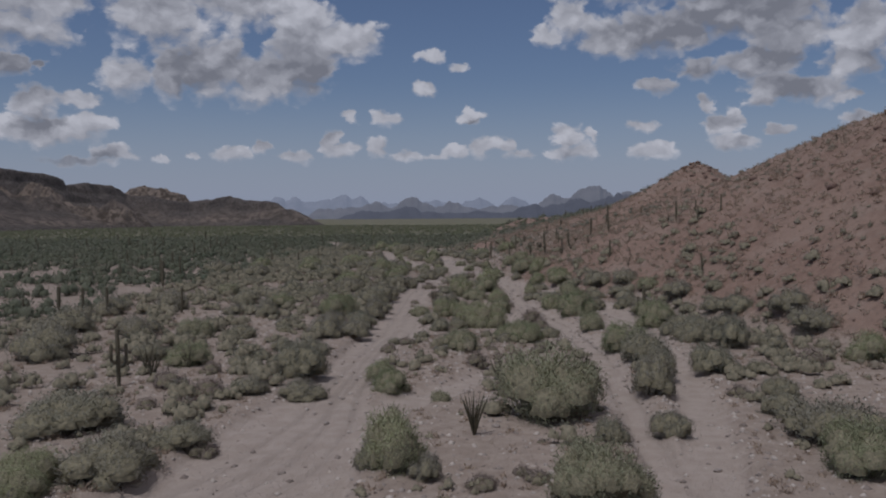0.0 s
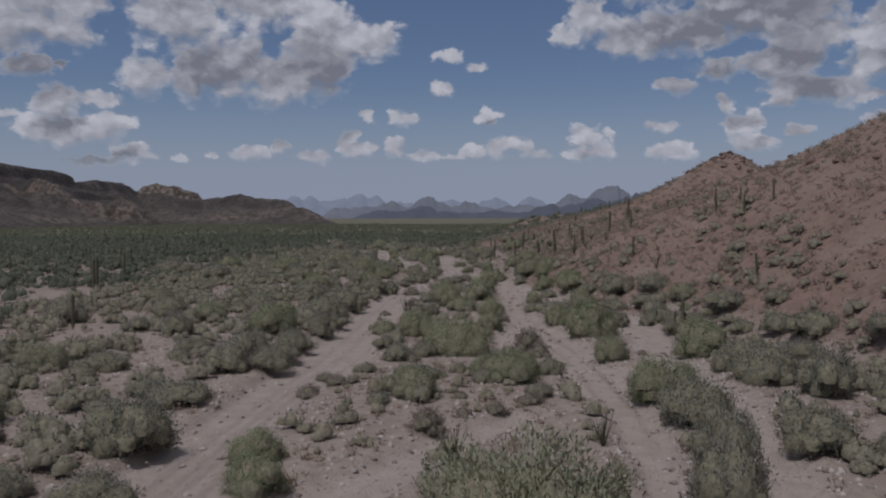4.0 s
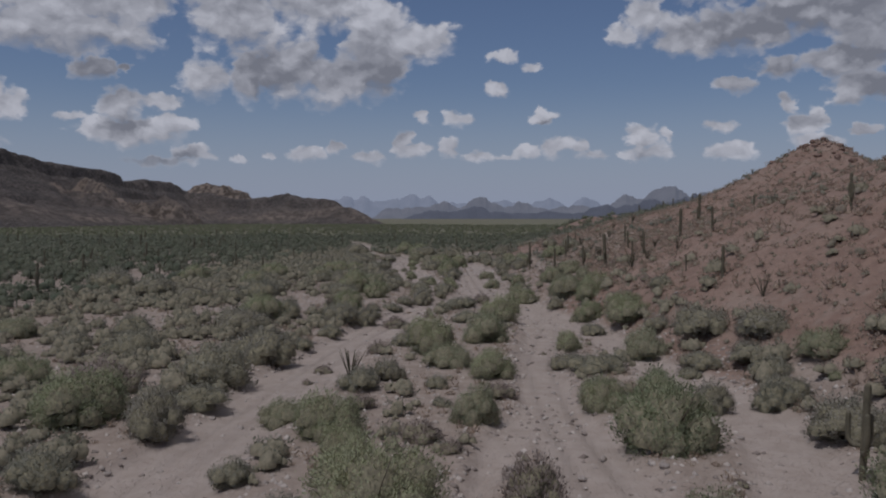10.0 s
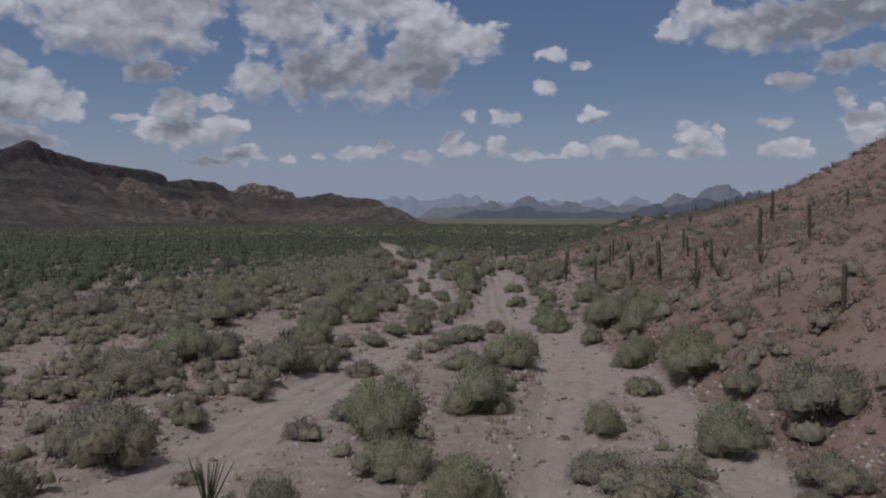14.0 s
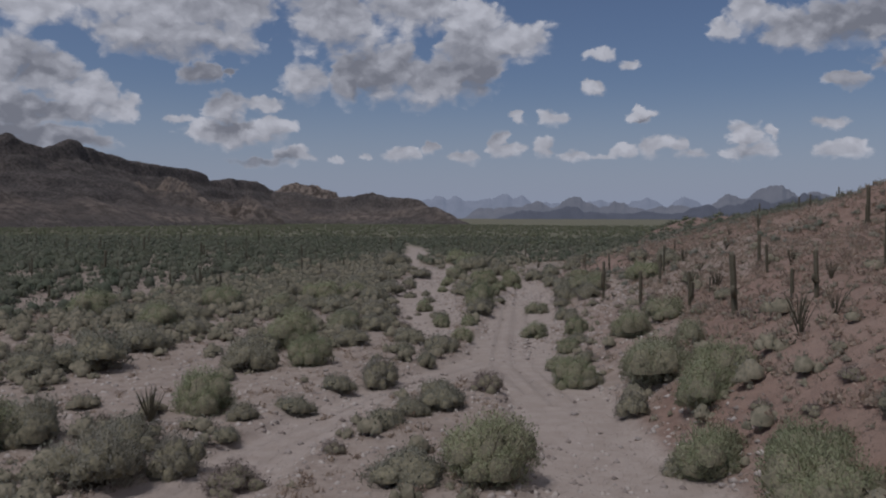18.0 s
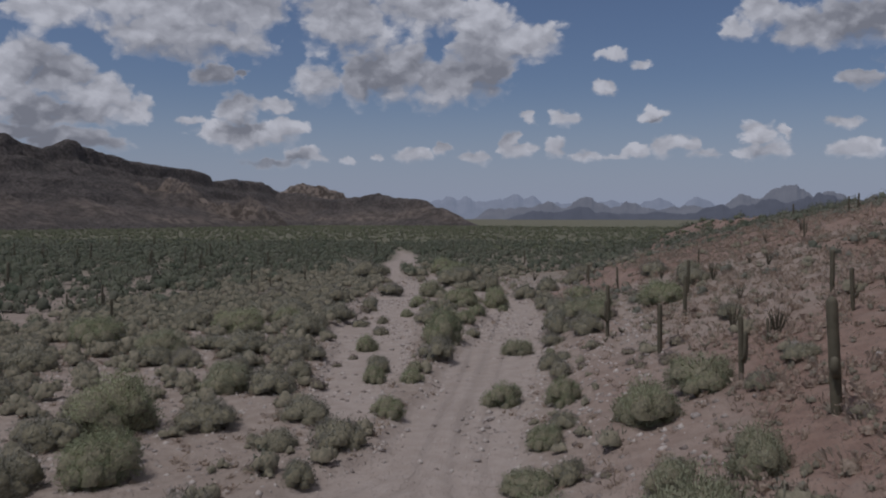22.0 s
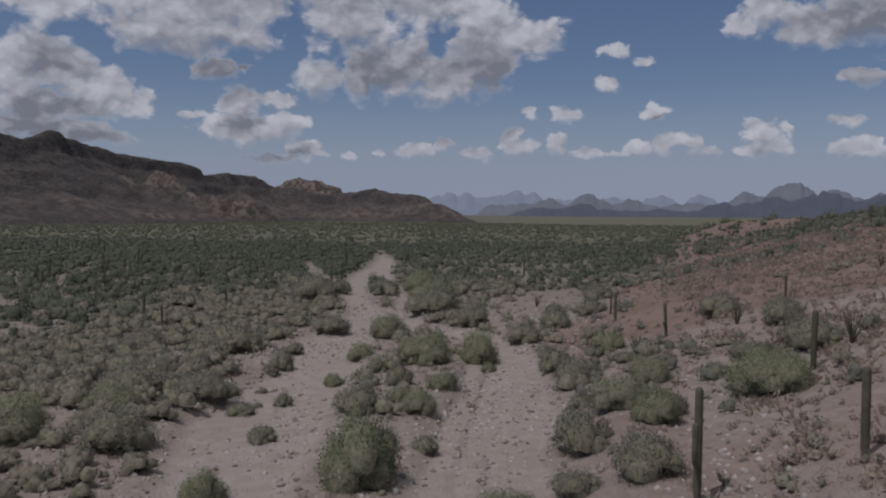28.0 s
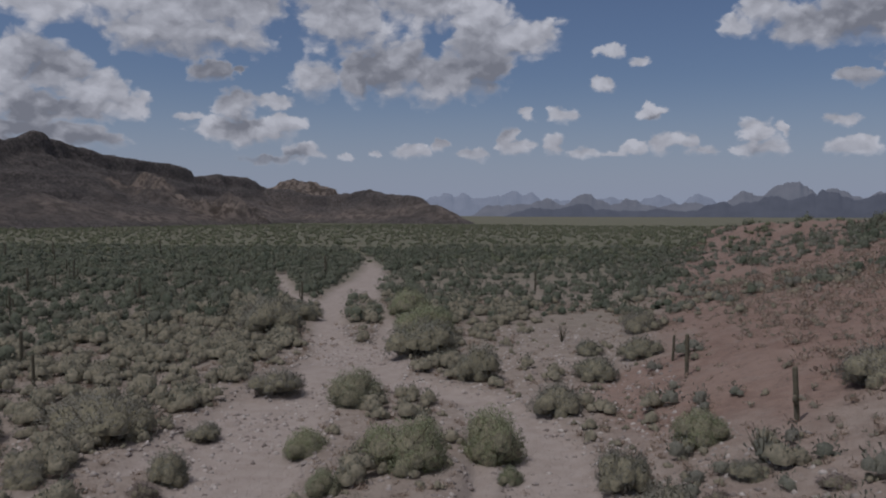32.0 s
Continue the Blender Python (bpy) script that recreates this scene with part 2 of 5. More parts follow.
# Sandy washes: x, y, half width along each course.
WASH_WEST = ((-24, 5, 4), (-14, 22, 5.2), (-9.8, 38, 5.4), (-9.5, 45, 4.7), (-9.2, 52, 3.8), (-8.5, 59, 2.9), (-7.7, 69, 2.6), (-7, 80, 2.7),
             (-5.5, 88, 3.2), (-5.6, 97, 3.1), (-5.5, 106, 2.8), (-5, 122, 3), (-4.8, 135, 2.8), (-3.9, 144, 2.9), (-3.4, 154, 2.2),
             (-1.5, 166, 2), (1.5, 173, 2.6), (4, 179, 3))
WASH_MAIN = ((8, 20, 1.2), (10.4, 36, 1.0), (12.1, 51, 1.2), (13.4, 63, 1.3), (14.3, 72, 1.3), (13.7, 81, 2.4), (14, 88, 2.5), (13.8, 99, 2.4),
             (11.5, 111, 2.1), (11.3, 120, 1.9), (11.4, 129, 1.8), (12.2, 139, 2.1), (13.2, 148, 3.1), (12.7, 155, 3.2), (10.9, 161, 3.3),
             (9.5, 168, 3.3), (6.8, 176, 3.4), (5, 184, 3.7), (4, 198, 3.8), (3.4, 207, 3.7), (2.5, 220, 3.7), (2, 230, 3.8), (1.2, 238, 3.4),
             (0, 245, 3.2), (-1.3, 252, 3.1), (-2.5, 258, 2.2), (-6, 264, 1.6), (-13, 268, 2))
WASH_EAST = ((11, 26, 1.2), (12.8, 39, 1.3), (16.2, 50, 1.5), (18.5, 63, 1.4), (20.5, 72, 1.6), (20.5, 84, 2.3), (21, 96, 2.7), (22.6, 104, 2.7),
             (22.6, 114, 2.2), (21, 122, 2.5), (18.5, 131, 1.8), (17.3, 144, 2.4), (15.2, 152, 2))
WASH_NORTH = ((-2.5, 186, 1.6), (-4.8, 197, 2.3), (-7, 206, 3.4), (-9, 215, 3.3), (-12.5, 226, 4.4), (-14, 234, 4.1), (-15, 242, 3.2), (-17, 250, 3.4),
              (-18.5, 258, 3.5), (-18.5, 268, 5), (-19.5, 276, 4.6), (-23, 286, 4.5), (-27.5, 300, 4.6), (-31.7, 314, 4.7), (-38, 330, 4.2),
              (-42, 346, 4.0), (-46, 366, 3.6), (-52, 390, 2.8), (-70, 440, 1.6), (-95, 500, 1.3))
WASH_CROSS = ((-9, 47, 2), (-2.8, 56, 1.7), (1.2, 62.3, 1.9), (4, 67.5, 1.3), (8, 72, 0.7))
WASH_LINK = ((14, 86, 1.8), (21, 86.5, 1.8))
WASH_UPPER_LINK = ((12.5, 130, 1.1), (19, 130, 1.2))
WASH_FORK = ((7.8, 96, 0.7), (8.8, 103, 1.0), (10.4, 111, 1.2))
WASH_SPUR = ((-21, 243, 0.6), (-22, 258, 1.4), (-23, 280, 2))
WASH_TRAIL = ((-38, 318, 1.6), (-50, 334, 1.6), (-68, 372, 1.3))
# Islands of brush and stones between the arms of the northern wash.
ISLANDS = (((-22, 287, 1.2), (-28, 306, 2.8), (-36, 330, 2.0)), ((-21, 262, 0.8), (-24.5, 272, 1.4), (-28, 286, 0.8)))
# Small bare clearings on the far plain.
CLEARING = ((-11, 413, 0.8), (-2, 402, 1.3))
CLEARING_FAR = ((4, 489, 1.5), (11, 452, 1.6))
WASHES = (CLEARING, CLEARING_FAR, WASH_WEST, WASH_MAIN, WASH_EAST, WASH_NORTH, WASH_CROSS, WASH_LINK, WASH_UPPER_LINK, WASH_FORK, WASH_SPUR, WASH_TRAIL)

# The eastern hill: y, then where its foot and its crest lie in x, and how high the crest is.
HILL_Y = (-80, 0, 40, 70, 100, 120, 141, 165, 182, 205, 230, 252, 267, 300, 350, 377, 416, 480, 560, 640)
HILL_FOOT = (62, 50, 46, 38, 31, 26.5, 21, 16, 15, 13.5, 13, 7, 4, 2, 5, 8, 12, 16, 26, 40)
HILL_CREST = (90, 84, 80, 78, 77, 76, 76, 76, 78, 80, 82, 82, 82, 79, 73, 70, 66, 48, 44, 50)
HILL_TOP = (26, 30, 31, 31, 31, 31, 30.5, 28, 24.5, 20.5, 21, 23, 24, 19.5, 15.8, 14.2, 12.6, 10.6, 8, 1)


def edge_distance(x, y, course):
    """Metres from the edge of a wash: below zero inside it."""
    best = np.full(x.shape, 1e9)
    for (ax, ay, aw), (bx, by, bw) in zip(course, course[1:]):
        dx, dy = bx - ax, by - ay
        t = np.clip(((x - ax) * dx + (y - ay) * dy) / (dx * dx + dy * dy), 0, 1)
        best = np.minimum(best, np.hypot(x - ax - t * dx, y - ay - t * dy) - aw - t * (bw - aw))
    return best


def wash_distance(x, y):
    best = np.full(x.shape, 1e9)
    near = (np.abs(x + 20) < 110) & (y < 520)
    if near.any():
        xs, ys = x[near], y[near]
        wobble = 1.7 * fbm(xs, ys, 7, 3, 40)
        best[near] = np.min([edge_distance(xs, ys, w) for w in WASHES], axis=0)
        for island in ISLANDS:
            best[near] = np.maximum(best[near], np.minimum(-edge_distance(xs, ys, island), 1.2))
        best[near] += wobble
    return best


def hill_height(x, y):
    foot, crest, top = (np.interp(y, HILL_Y, v) for v in (HILL_FOOT, HILL_CREST, HILL_TOP))
    s = (x - foot) / (crest - foot)
    west = top * np.clip(s, 0, 1) ** 1.03
    h = np.where(s > 1, np.maximum(top - 0.35 * (x - crest), 0), west)
    run = x - foot
    h = h + 5 * np.exp(-((x - 82) ** 2 + (y - 267) ** 2) / 15 ** 2)
    h = h + 0.8 * np.exp(-((y - 229 - 0.55 * (x - 15)) / 11) ** 2) * smooth(2, 16, run) * smooth(70, 30, run)
    h = h - 1.0 * np.exp(-((y - 262 - 0.5 * (x - 15)) / 13) ** 2) * smooth(6, 22, run) * smooth(70, 30, run)
    rough = np.clip(h / 6, 0, 1)
    h = h + rough * (2.4 * fbm(x, y, 34, 4, 7) + 0.9 * fbm(x, y, 5, 3, 17))
    return np.maximum(h, 0)


# The terrace that stands over the eastern bank of the main wash: y, and where its edge runs in x.
TERRACE_Y = (120, 145, 160, 170, 176, 184, 198, 207, 220, 230, 245)
TERRACE_X = (24, 20.5, 15.5, 13.3, 10.9, 9.4, 8.4, 7.6, 6.8, 6.4, 4)


def terrace_height(x, y):
    rise = x - np.interp(y, TERRACE_Y, TERRACE_X) + 1.6 * fbm(x, y, 6, 2, 44)
    return 1.5 * smooth(-0.2, 4.5, rise) * smooth(125, 150, y) * smooth(262, 232, y) * smooth(60, 30, x)


def height(x, y):
    """How high the ground is at these places."""
    x, y = np.asarray(x, float), np.asarray(y, float)
    d = wash_distance(x, y)
    bed = smooth(0.5, -0.7, d)
    z = 0.5 * fbm(x, y, 26, 3, 3) + 0.22 * fbm(x, y, 3, 2, 5) + 0.15 + hill_height(x, y) + terrace_height(x, y)
    z = z + 0.9 * smooth(40, 120, -x)
    low = -0.3 + 0.12 * fbm(x, y, 4, 3, 23)
    far = smooth(900, 1500, np.hypot(x, y))
    return (z * (1 - bed) + low * bed) * (1 - far)

# ---- materials ----
def material(name):
    m = bpy.data.materials.new(name)
    m.use_nodes = True
    m.node_tree.nodes.clear()
    k = Nodes(m.node_tree)
    b = k.add("ShaderNodeBsdfPrincipled")
    b.inputs["Roughness"].default_value = 0.9
    b.inputs["Specular IOR Level"].default_value = 0.2
    out = k.add("ShaderNodeOutputMaterial")
    k.links.new(b.outputs[0], out.inputs[0])
    return m, k, b


def bump(k, b, value, strength, distance):
    n = k.add("ShaderNodeBump")
    n.inputs["Strength"].default_value = strength
    n.inputs["Distance"].default_value = distance
    k.links.new(value, n.inputs["Height"])
    k.links.new(n.outputs[0], b.inputs["Normal"])


def attribute(k, name):
    n = k.add("ShaderNodeAttribute", attribute_name=name)
    sep = k.add("ShaderNodeSeparateColor")
    k.links.new(n.outputs["Color"], sep.inputs[0])
    return sep.outputs


def ground_material():
    m, k, b = material("desert_ground")
    pos = k.add("ShaderNodeNewGeometry").outputs["Position"]
    kind = attribute(k, "soil")             # wash sand, hill soil, scrub cover
    track = k.add("ShaderNodeAttribute", attribute_name="track").outputs["Fac"]
    broad, mid, grain = k.noise(pos, 0.09, 4), k.noise(pos, 0.9, 5, 0.6), k.noise(pos, 9, 4, 0.7)
    pebble = k.add("ShaderNodeTexVoronoi")
    k.links.new(pos, pebble.inputs["Vector"])
    pebble.inputs["Scale"].default_value = 5.5
    stone = k.step(0.32, 0.12, pebble.outputs["Distance"])
    soil = k.mix(k.step(0.35, 0.65, mid), (0.345, 0.278, 0.236), (0.445, 0.370, 0.320))
    soil = k.mix(k.math("MULTIPLY", k.step(0.45, 0.7, broad), 0.5), soil, (0.31, 0.25, 0.208))
    sand = k.mix(k.step(0.3, 0.7, mid), (0.43, 0.358, 0.312), (0.505, 0.43, 0.384))
    sand = k.mix(k.math("MULTIPLY", k.step(0.5, 0.75, broad), 0.4), sand, (0.36, 0.30, 0.262))
    hill = k.mix(k.step(0.35, 0.65, mid), (0.25, 0.160, 0.126), (0.33, 0.222, 0.176))
    hill = k.mix(k.math("MULTIPLY", k.step(0.42, 0.62, broad), 0.7), hill, (0.355, 0.252, 0.205))
    hill = k.mix(k.math("MULTIPLY", k.step(0.52, 0.66, k.noise(pos, 0.33, 5, 0.7)), 0.65), hill, (0.35, 0.27, 0.225))
    hill = k.mix(k.math("MULTIPLY", k.step(0.5, 0.68, k.noise(pos, 1.6, 6, 0.7)), 0.6), hill, (0.165, 0.118, 0.094))
    scrub = k.mix(k.step(0.35, 0.65, mid), (0.150, 0.158, 0.100), (0.205, 0.205, 0.135))
    scrub = k.mix(k.math("MULTIPLY", k.step(0.5, 0.62, broad), 0.5), scrub, (0.185, 0.165, 0.120))
    c = k.mix(kind[1], soil, hill)
    c = k.mix(kind[2], c, scrub)
    c = k.mix(kind[0], c, sand)
    c = k.mix(k.math("MULTIPLY", stone, k.math("SUBTRACT", 0.45, k.math("MULTIPLY", kind[0], 0.3))), c,
              k.mix(pebble.outputs["Color"], (0.2, 0.17, 0.15), (0.5, 0.45, 0.41)))
    c = k.mix(k.math("MULTIPLY", grain, 0.35), c, (0.24, 0.19, 0.16))
    c = k.mix(k.math("MULTIPLY", track, 0.75), c, (0.345, 0.29, 0.255))
    k.links.new(c, b.inputs["Base Color"])
    h = k.math("ADD", k.math("MULTIPLY", grain, 0.5), k.math("ADD", k.math("MULTIPLY", stone, 0.7), k.math("MULTIPLY", mid, 1.2)))
    h = k.math("SUBTRACT", h, k.math("MULTIPLY", track, 0.8))
    bump(k, b, h, 0.9, 0.09)
    return m


def rock_material(name, dark, light, scale, sunlit=None):
    m, k, b = material(name)
    pos = k.add("ShaderNodeNewGeometry").outputs["Position"]
    big, small = k.noise(pos, scale * 0.6, 7, 0.7), k.noise(pos, scale * 5, 6, 0.75)
    c = k.mix(k.step(0.38, 0.64, big), dark, light)
    c = k.mix(k.math("MULTIPLY", k.step(0.4, 0.62, small), 0.75), c, tuple(0.5 * v for v in dark))
    # Pale tone painted where sun strikes the rock, with dark flecks as crevices.
    if sunlit:
        tone = k.add("ShaderNodeAttribute", attribute_name="sunlit_rock").outputs["Fac"]
        c = k.mix(tone, c, k.mix(k.step(0.42, 0.58, k.noise(pos, scale * 1.6, 5, 0.65)), sunlit, tuple(0.4 * v for v in sunlit)))
    k.links.new(c, b.inputs["Base Color"])
    bump(k, b, k.math("ADD", big, k.math("MULTIPLY", small, 0.6)), 1.0, 0.6 / scale)
    return m


def foliage_material(name, dark, light, dry, shared=True):
    """Leaves: colour differs from bush to bush (by object, or by the attribute tint) and from spray to spray."""
    m, k, b = material(name)
    if shared:
        pick = k.add("ShaderNodeObjectInfo").outputs["Random"]
    else:
        pick = k.add("ShaderNodeAttribute", attribute_name="tint").outputs["Fac"]
    spray = k.add("ShaderNodeNewGeometry").outputs["Random Per Island"]
    c = k.mix(pick, dark, light)
    c = k.mix(k.math("MULTIPLY", k.step(0.45, 1.0, k.math("FRACT", k.math("MULTIPLY", pick, 7.31))), 0.65), c, tuple(0.85 * v for v in dry))
    c = k.mix(k.math("MULTIPLY", k.step(0.45, 1.0, spray), 0.38), c, dry)
    c = k.mix(k.math("MULTIPLY", k.step(0.3, 0.0, spray), 0.25), c, tuple(0.5 * v for v in dark))
    clump = k.noise(k.add("ShaderNodeTexCoord").outputs["Object"], 9, 4, 0.65)
    c = k.mix(k.step(0.46, 0.32, clump), c, tuple(0.68 * v for v in dark))
    c = k.mix(k.math("MULTIPLY", k.step(0.52, 0.68, clump), 0.6), c, tuple(1.25 * v for v in light))
    k.links.new(c, b.inputs["Base Color"])
    bump(k, b, clump, 0.3, 0.06)
    b.inputs["Roughness"].default_value = 0.75
    t = k.add("ShaderNodeBsdfTranslucent")
    k.links.new(c, t.inputs[0])
    mix = k.add("ShaderNodeMixShader")
    mix.inputs[0].default_value = 0.38
    k.links.new(b.outputs[0], mix.inputs[1])
    k.links.new(t.outputs[0], mix.inputs[2])
    out = [n for n in m.node_tree.nodes if n.type == "OUTPUT_MATERIAL"][0]
    k.links.new(mix.outputs[0], out.inputs[0])
    return m


def plain_material(name, a, c2, scale, rough=0.85):
    m, k, b = material(name)
    pos = k.add("ShaderNodeTexCoord").outputs["Object"]
    n = k.noise(pos, scale, 5, 0.65)
    c = k.mix(k.step(0.35, 0.65, n), a, c2)
    c = k.mix(k.math("MULTIPLY", k.add("ShaderNodeObjectInfo").outputs["Random"], 0.3), c, tuple(0.7 * v for v in a))
    k.links.new(c, b.inputs["Base Color"])
    b.inputs["Roughness"].default_value = rough
    bump(k, b, n, 0.5, 0.02)
    return m


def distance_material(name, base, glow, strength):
    """A far range; the blue of the air between is put in as a glow."""
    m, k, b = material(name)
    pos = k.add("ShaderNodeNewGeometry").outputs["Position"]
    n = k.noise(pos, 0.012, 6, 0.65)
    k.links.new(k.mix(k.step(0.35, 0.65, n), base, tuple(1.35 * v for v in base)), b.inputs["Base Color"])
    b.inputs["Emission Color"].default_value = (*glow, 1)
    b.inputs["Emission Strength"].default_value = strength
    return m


MAT_GROUND = ground_material()
# Dark tones carry cloud shade on the ridge, the pale tone its sunlit parts.
MAT_HILL_ROCK = rock_material("hill_rock_cloud_shade", (0.150, 0.133, 0.127), (0.250, 0.215, 0.198), 0.06, (0.42, 0.34, 0.285))
MAT_STONE = plain_material("granite_stone", (0.30, 0.255, 0.23), (0.46, 0.41, 0.38), 6)
def rubble_material(name, dark, light):
    """Loose stones, each with a tone of its own."""
    m, k, b = material(name)
    tone = k.add("ShaderNodeNewGeometry").outputs["Random Per Island"]
    grain = k.noise(k.add("ShaderNodeTexCoord").outputs["Object"], 8, 3)
    c = k.mix(tone, dark, light)
    k.links.new(k.mix(k.math("MULTIPLY", grain, 0.4), c, dark), b.inputs["Base Color"])
    return m


MAT_RUBBLE = rubble_material("mixed_gravel", (0.22, 0.18, 0.16), (0.66, 0.59, 0.54))
MAT_RED_RUBBLE = rubble_material("mixed_red_gravel", (0.16, 0.105, 0.086), (0.40, 0.30, 0.25))
MAT_RED_STONE = plain_material("weathered_red_stone", (0.16, 0.10, 0.08), (0.33, 0.24, 0.20), 4)
MAT_GREEN = foliage_material("palo_verde_leaf", (0.283, 0.321, 0.201), (0.442, 0.459, 0.292), (0.460, 0.449, 0.347))
MAT_CREOSOTE = foliage_material("creosote_leaf", (0.274, 0.278, 0.229), (0.384, 0.371, 0.298), (0.400, 0.368, 0.330))
MAT_DRY = foliage_material("dry_brush_twig", (0.285, 0.243, 0.225), (0.388, 0.323, 0.295), (0.449, 0.376, 0.344))
MAT_SCRUB = foliage_material("scrub_leaf", (0.203, 0.218, 0.167), (0.310, 0.300, 0.244), (0.324, 0.301, 0.263), shared=False)
MAT_PLAIN_SCRUB = foliage_material("plain_scrub_leaf", (0.123, 0.148, 0.104), (0.252, 0.266, 0.195), (0.231, 0.226, 0.179), shared=False)
MAT_FAR_SCRUB = foliage_material("valley_scrub_leaf", (0.170, 0.194, 0.123), (0.252, 0.266, 0.167), (0.272, 0.266, 0.189), shared=False)
MAT_HILL_SCRUB = foliage_material("hillside_scrub_leaf", (0.275, 0.253, 0.194), (0.379, 0.340, 0.272), (0.390, 0.337, 0.276), shared=False)
MAT_TUFT = foliage_material("brittlebush_twig", (0.385, 0.301, 0.246), (0.516, 0.414, 0.335), (0.561, 0.455, 0.363), shared=False)
# Inner twigs, coloured darker to stand in for shade between the leaves.
MAT_TWIG_SHADE = plain_material("twig_tangle_painted_shade", (0.172, 0.157, 0.111), (0.322, 0.293, 0.202), 7)
MAT_SCRUB_TWIG_SHADE = plain_material("scrub_twig_painted_shade", (0.202, 0.186, 0.133), (0.352, 0.312, 0.231), 3)
MAT_WOOD = plain_material("grey_brown_bark", (0.10, 0.078, 0.060), (0.19, 0.155, 0.125), 9)
MAT_CACTUS = plain_material("saguaro_skin", (0.125, 0.115, 0.082), (0.19, 0.168, 0.122), 5, 0.7)
MAT_OCOTILLO = plain_material("ocotillo_cane", (0.085, 0.080, 0.055), (0.15, 0.13, 0.095), 12)
MAT_CHOLLA = plain_material("cholla_spine", (0.16, 0.135, 0.10), (0.42, 0.38, 0.30), 10)

# ---- ground ----
def mesh_from(name, verts, faces, mat):
    """A mesh from arrays of vertices and of triangles or quads."""
    me = bpy.data.meshes.new(name)
    n = faces.shape[1]
    me.vertices.add(len(verts))
    me.vertices.foreach_set("co", np.asarray(verts, np.float32).ravel())
    me.loops.add(faces.size)
    me.loops.foreach_set("vertex_index", np.asarray(faces, np.int32).ravel())
    me.polygons.add(len(faces))
    me.polygons.foreach_set("loop_start", np.arange(0, faces.size, n, dtype=np.int32))
    me.polygons.foreach_set("loop_total", np.full(len(faces), n, np.int32))
    me.update(calc_edges=True)
    me.materials.append(mat)
    return me


def grid_faces(nx, ny):
    i = np.arange(nx * ny).reshape(ny, nx)
    return np.stack([i[:-1, :-1], i[:-1, 1:], i[1:, 1:], i[1:, :-1]], -1).reshape(-1, 4)


def lines(spans, low, high):
    """Grid lines: even steps inside the spans (start, end, step), then ever wider ones out to low and high."""
    mid = np.concatenate([np.arange(a, b, s) for a, b, s in spans])
    up, down, step = [mid[-1]], [mid[0]], spans[-1][2]
    while up[-1] < high:
        step = min(step * 1.09, 160)
        up.append(up[-1] + step)
    step = spans[0][2]
    while down[-1] > low:
        step = min(step * 1.09, 160)
        down.append(down[-1] - step)
    return np.concatenate([down[:0:-1], mid, up[1:]])


TRACK_MAIN = ((8.5, 169, 0), (5, 178, 0), (3.9, 188, 0), (2.2, 206, 0), (0.2, 222, 0), (-0.9, 232, 0), (-1.6, 240, 0), (-3.2, 251, 0))
TRACK_MAIN_EAST = ((10.5, 166, 0), (7, 177, 0), (5.2, 188, 0), (3.4, 206, 0), (1.8, 222, 0))
TRACK_WEST = ((-16, 28, 0), (-10.5, 42, 0), (-8.6, 52, 0), (-7.9, 62, 0), (-6.9, 78, 0), (-5.6, 95, 0), (-5, 120, 0), (-4.6, 138, 0), (-3.2, 154, 0), (0, 169, 0), (4, 178, 0))
TRACK_WEST_OLD = ((-12, 30, 0), (-7.4, 42, 0), (-6.6, 50, 0), (-7, 60, 0), (-6, 80, 0), (-4.2, 95, 0), (-4, 120, 0))
TRACK_EAST = ((9.6, 28, 0), (11, 40, 0), (13.2, 60, 0), (14.2, 76, 0), (14, 92, 0), (12, 110, 0), (11.4, 126, 0), (13, 146, 0))


# Spurs of pale gravelly soil on the foot of the hill.
PALE_SPURS = ((22, 243, 11, 11), (17, 228, 6, 10), (27, 236, 10, 9), (20, 208, 9, 10), (34, 246, 10, 7), (28, 222, 10, 9))
# Banks of red soil along the washes.
RED_BANKS = ((9, 264, 8, 14), (18, 268, 12, 9), (18.5, 160, 4, 12), (22, 148, 5, 14), (24, 130, 4, 12))


def set_attribute(me, name, kind, values):
    a = me.attributes.new(name, kind, "POINT")
    a.data.foreach_set("color" if kind == "FLOAT_COLOR" else "value", np.asarray(values, np.float32).ravel())


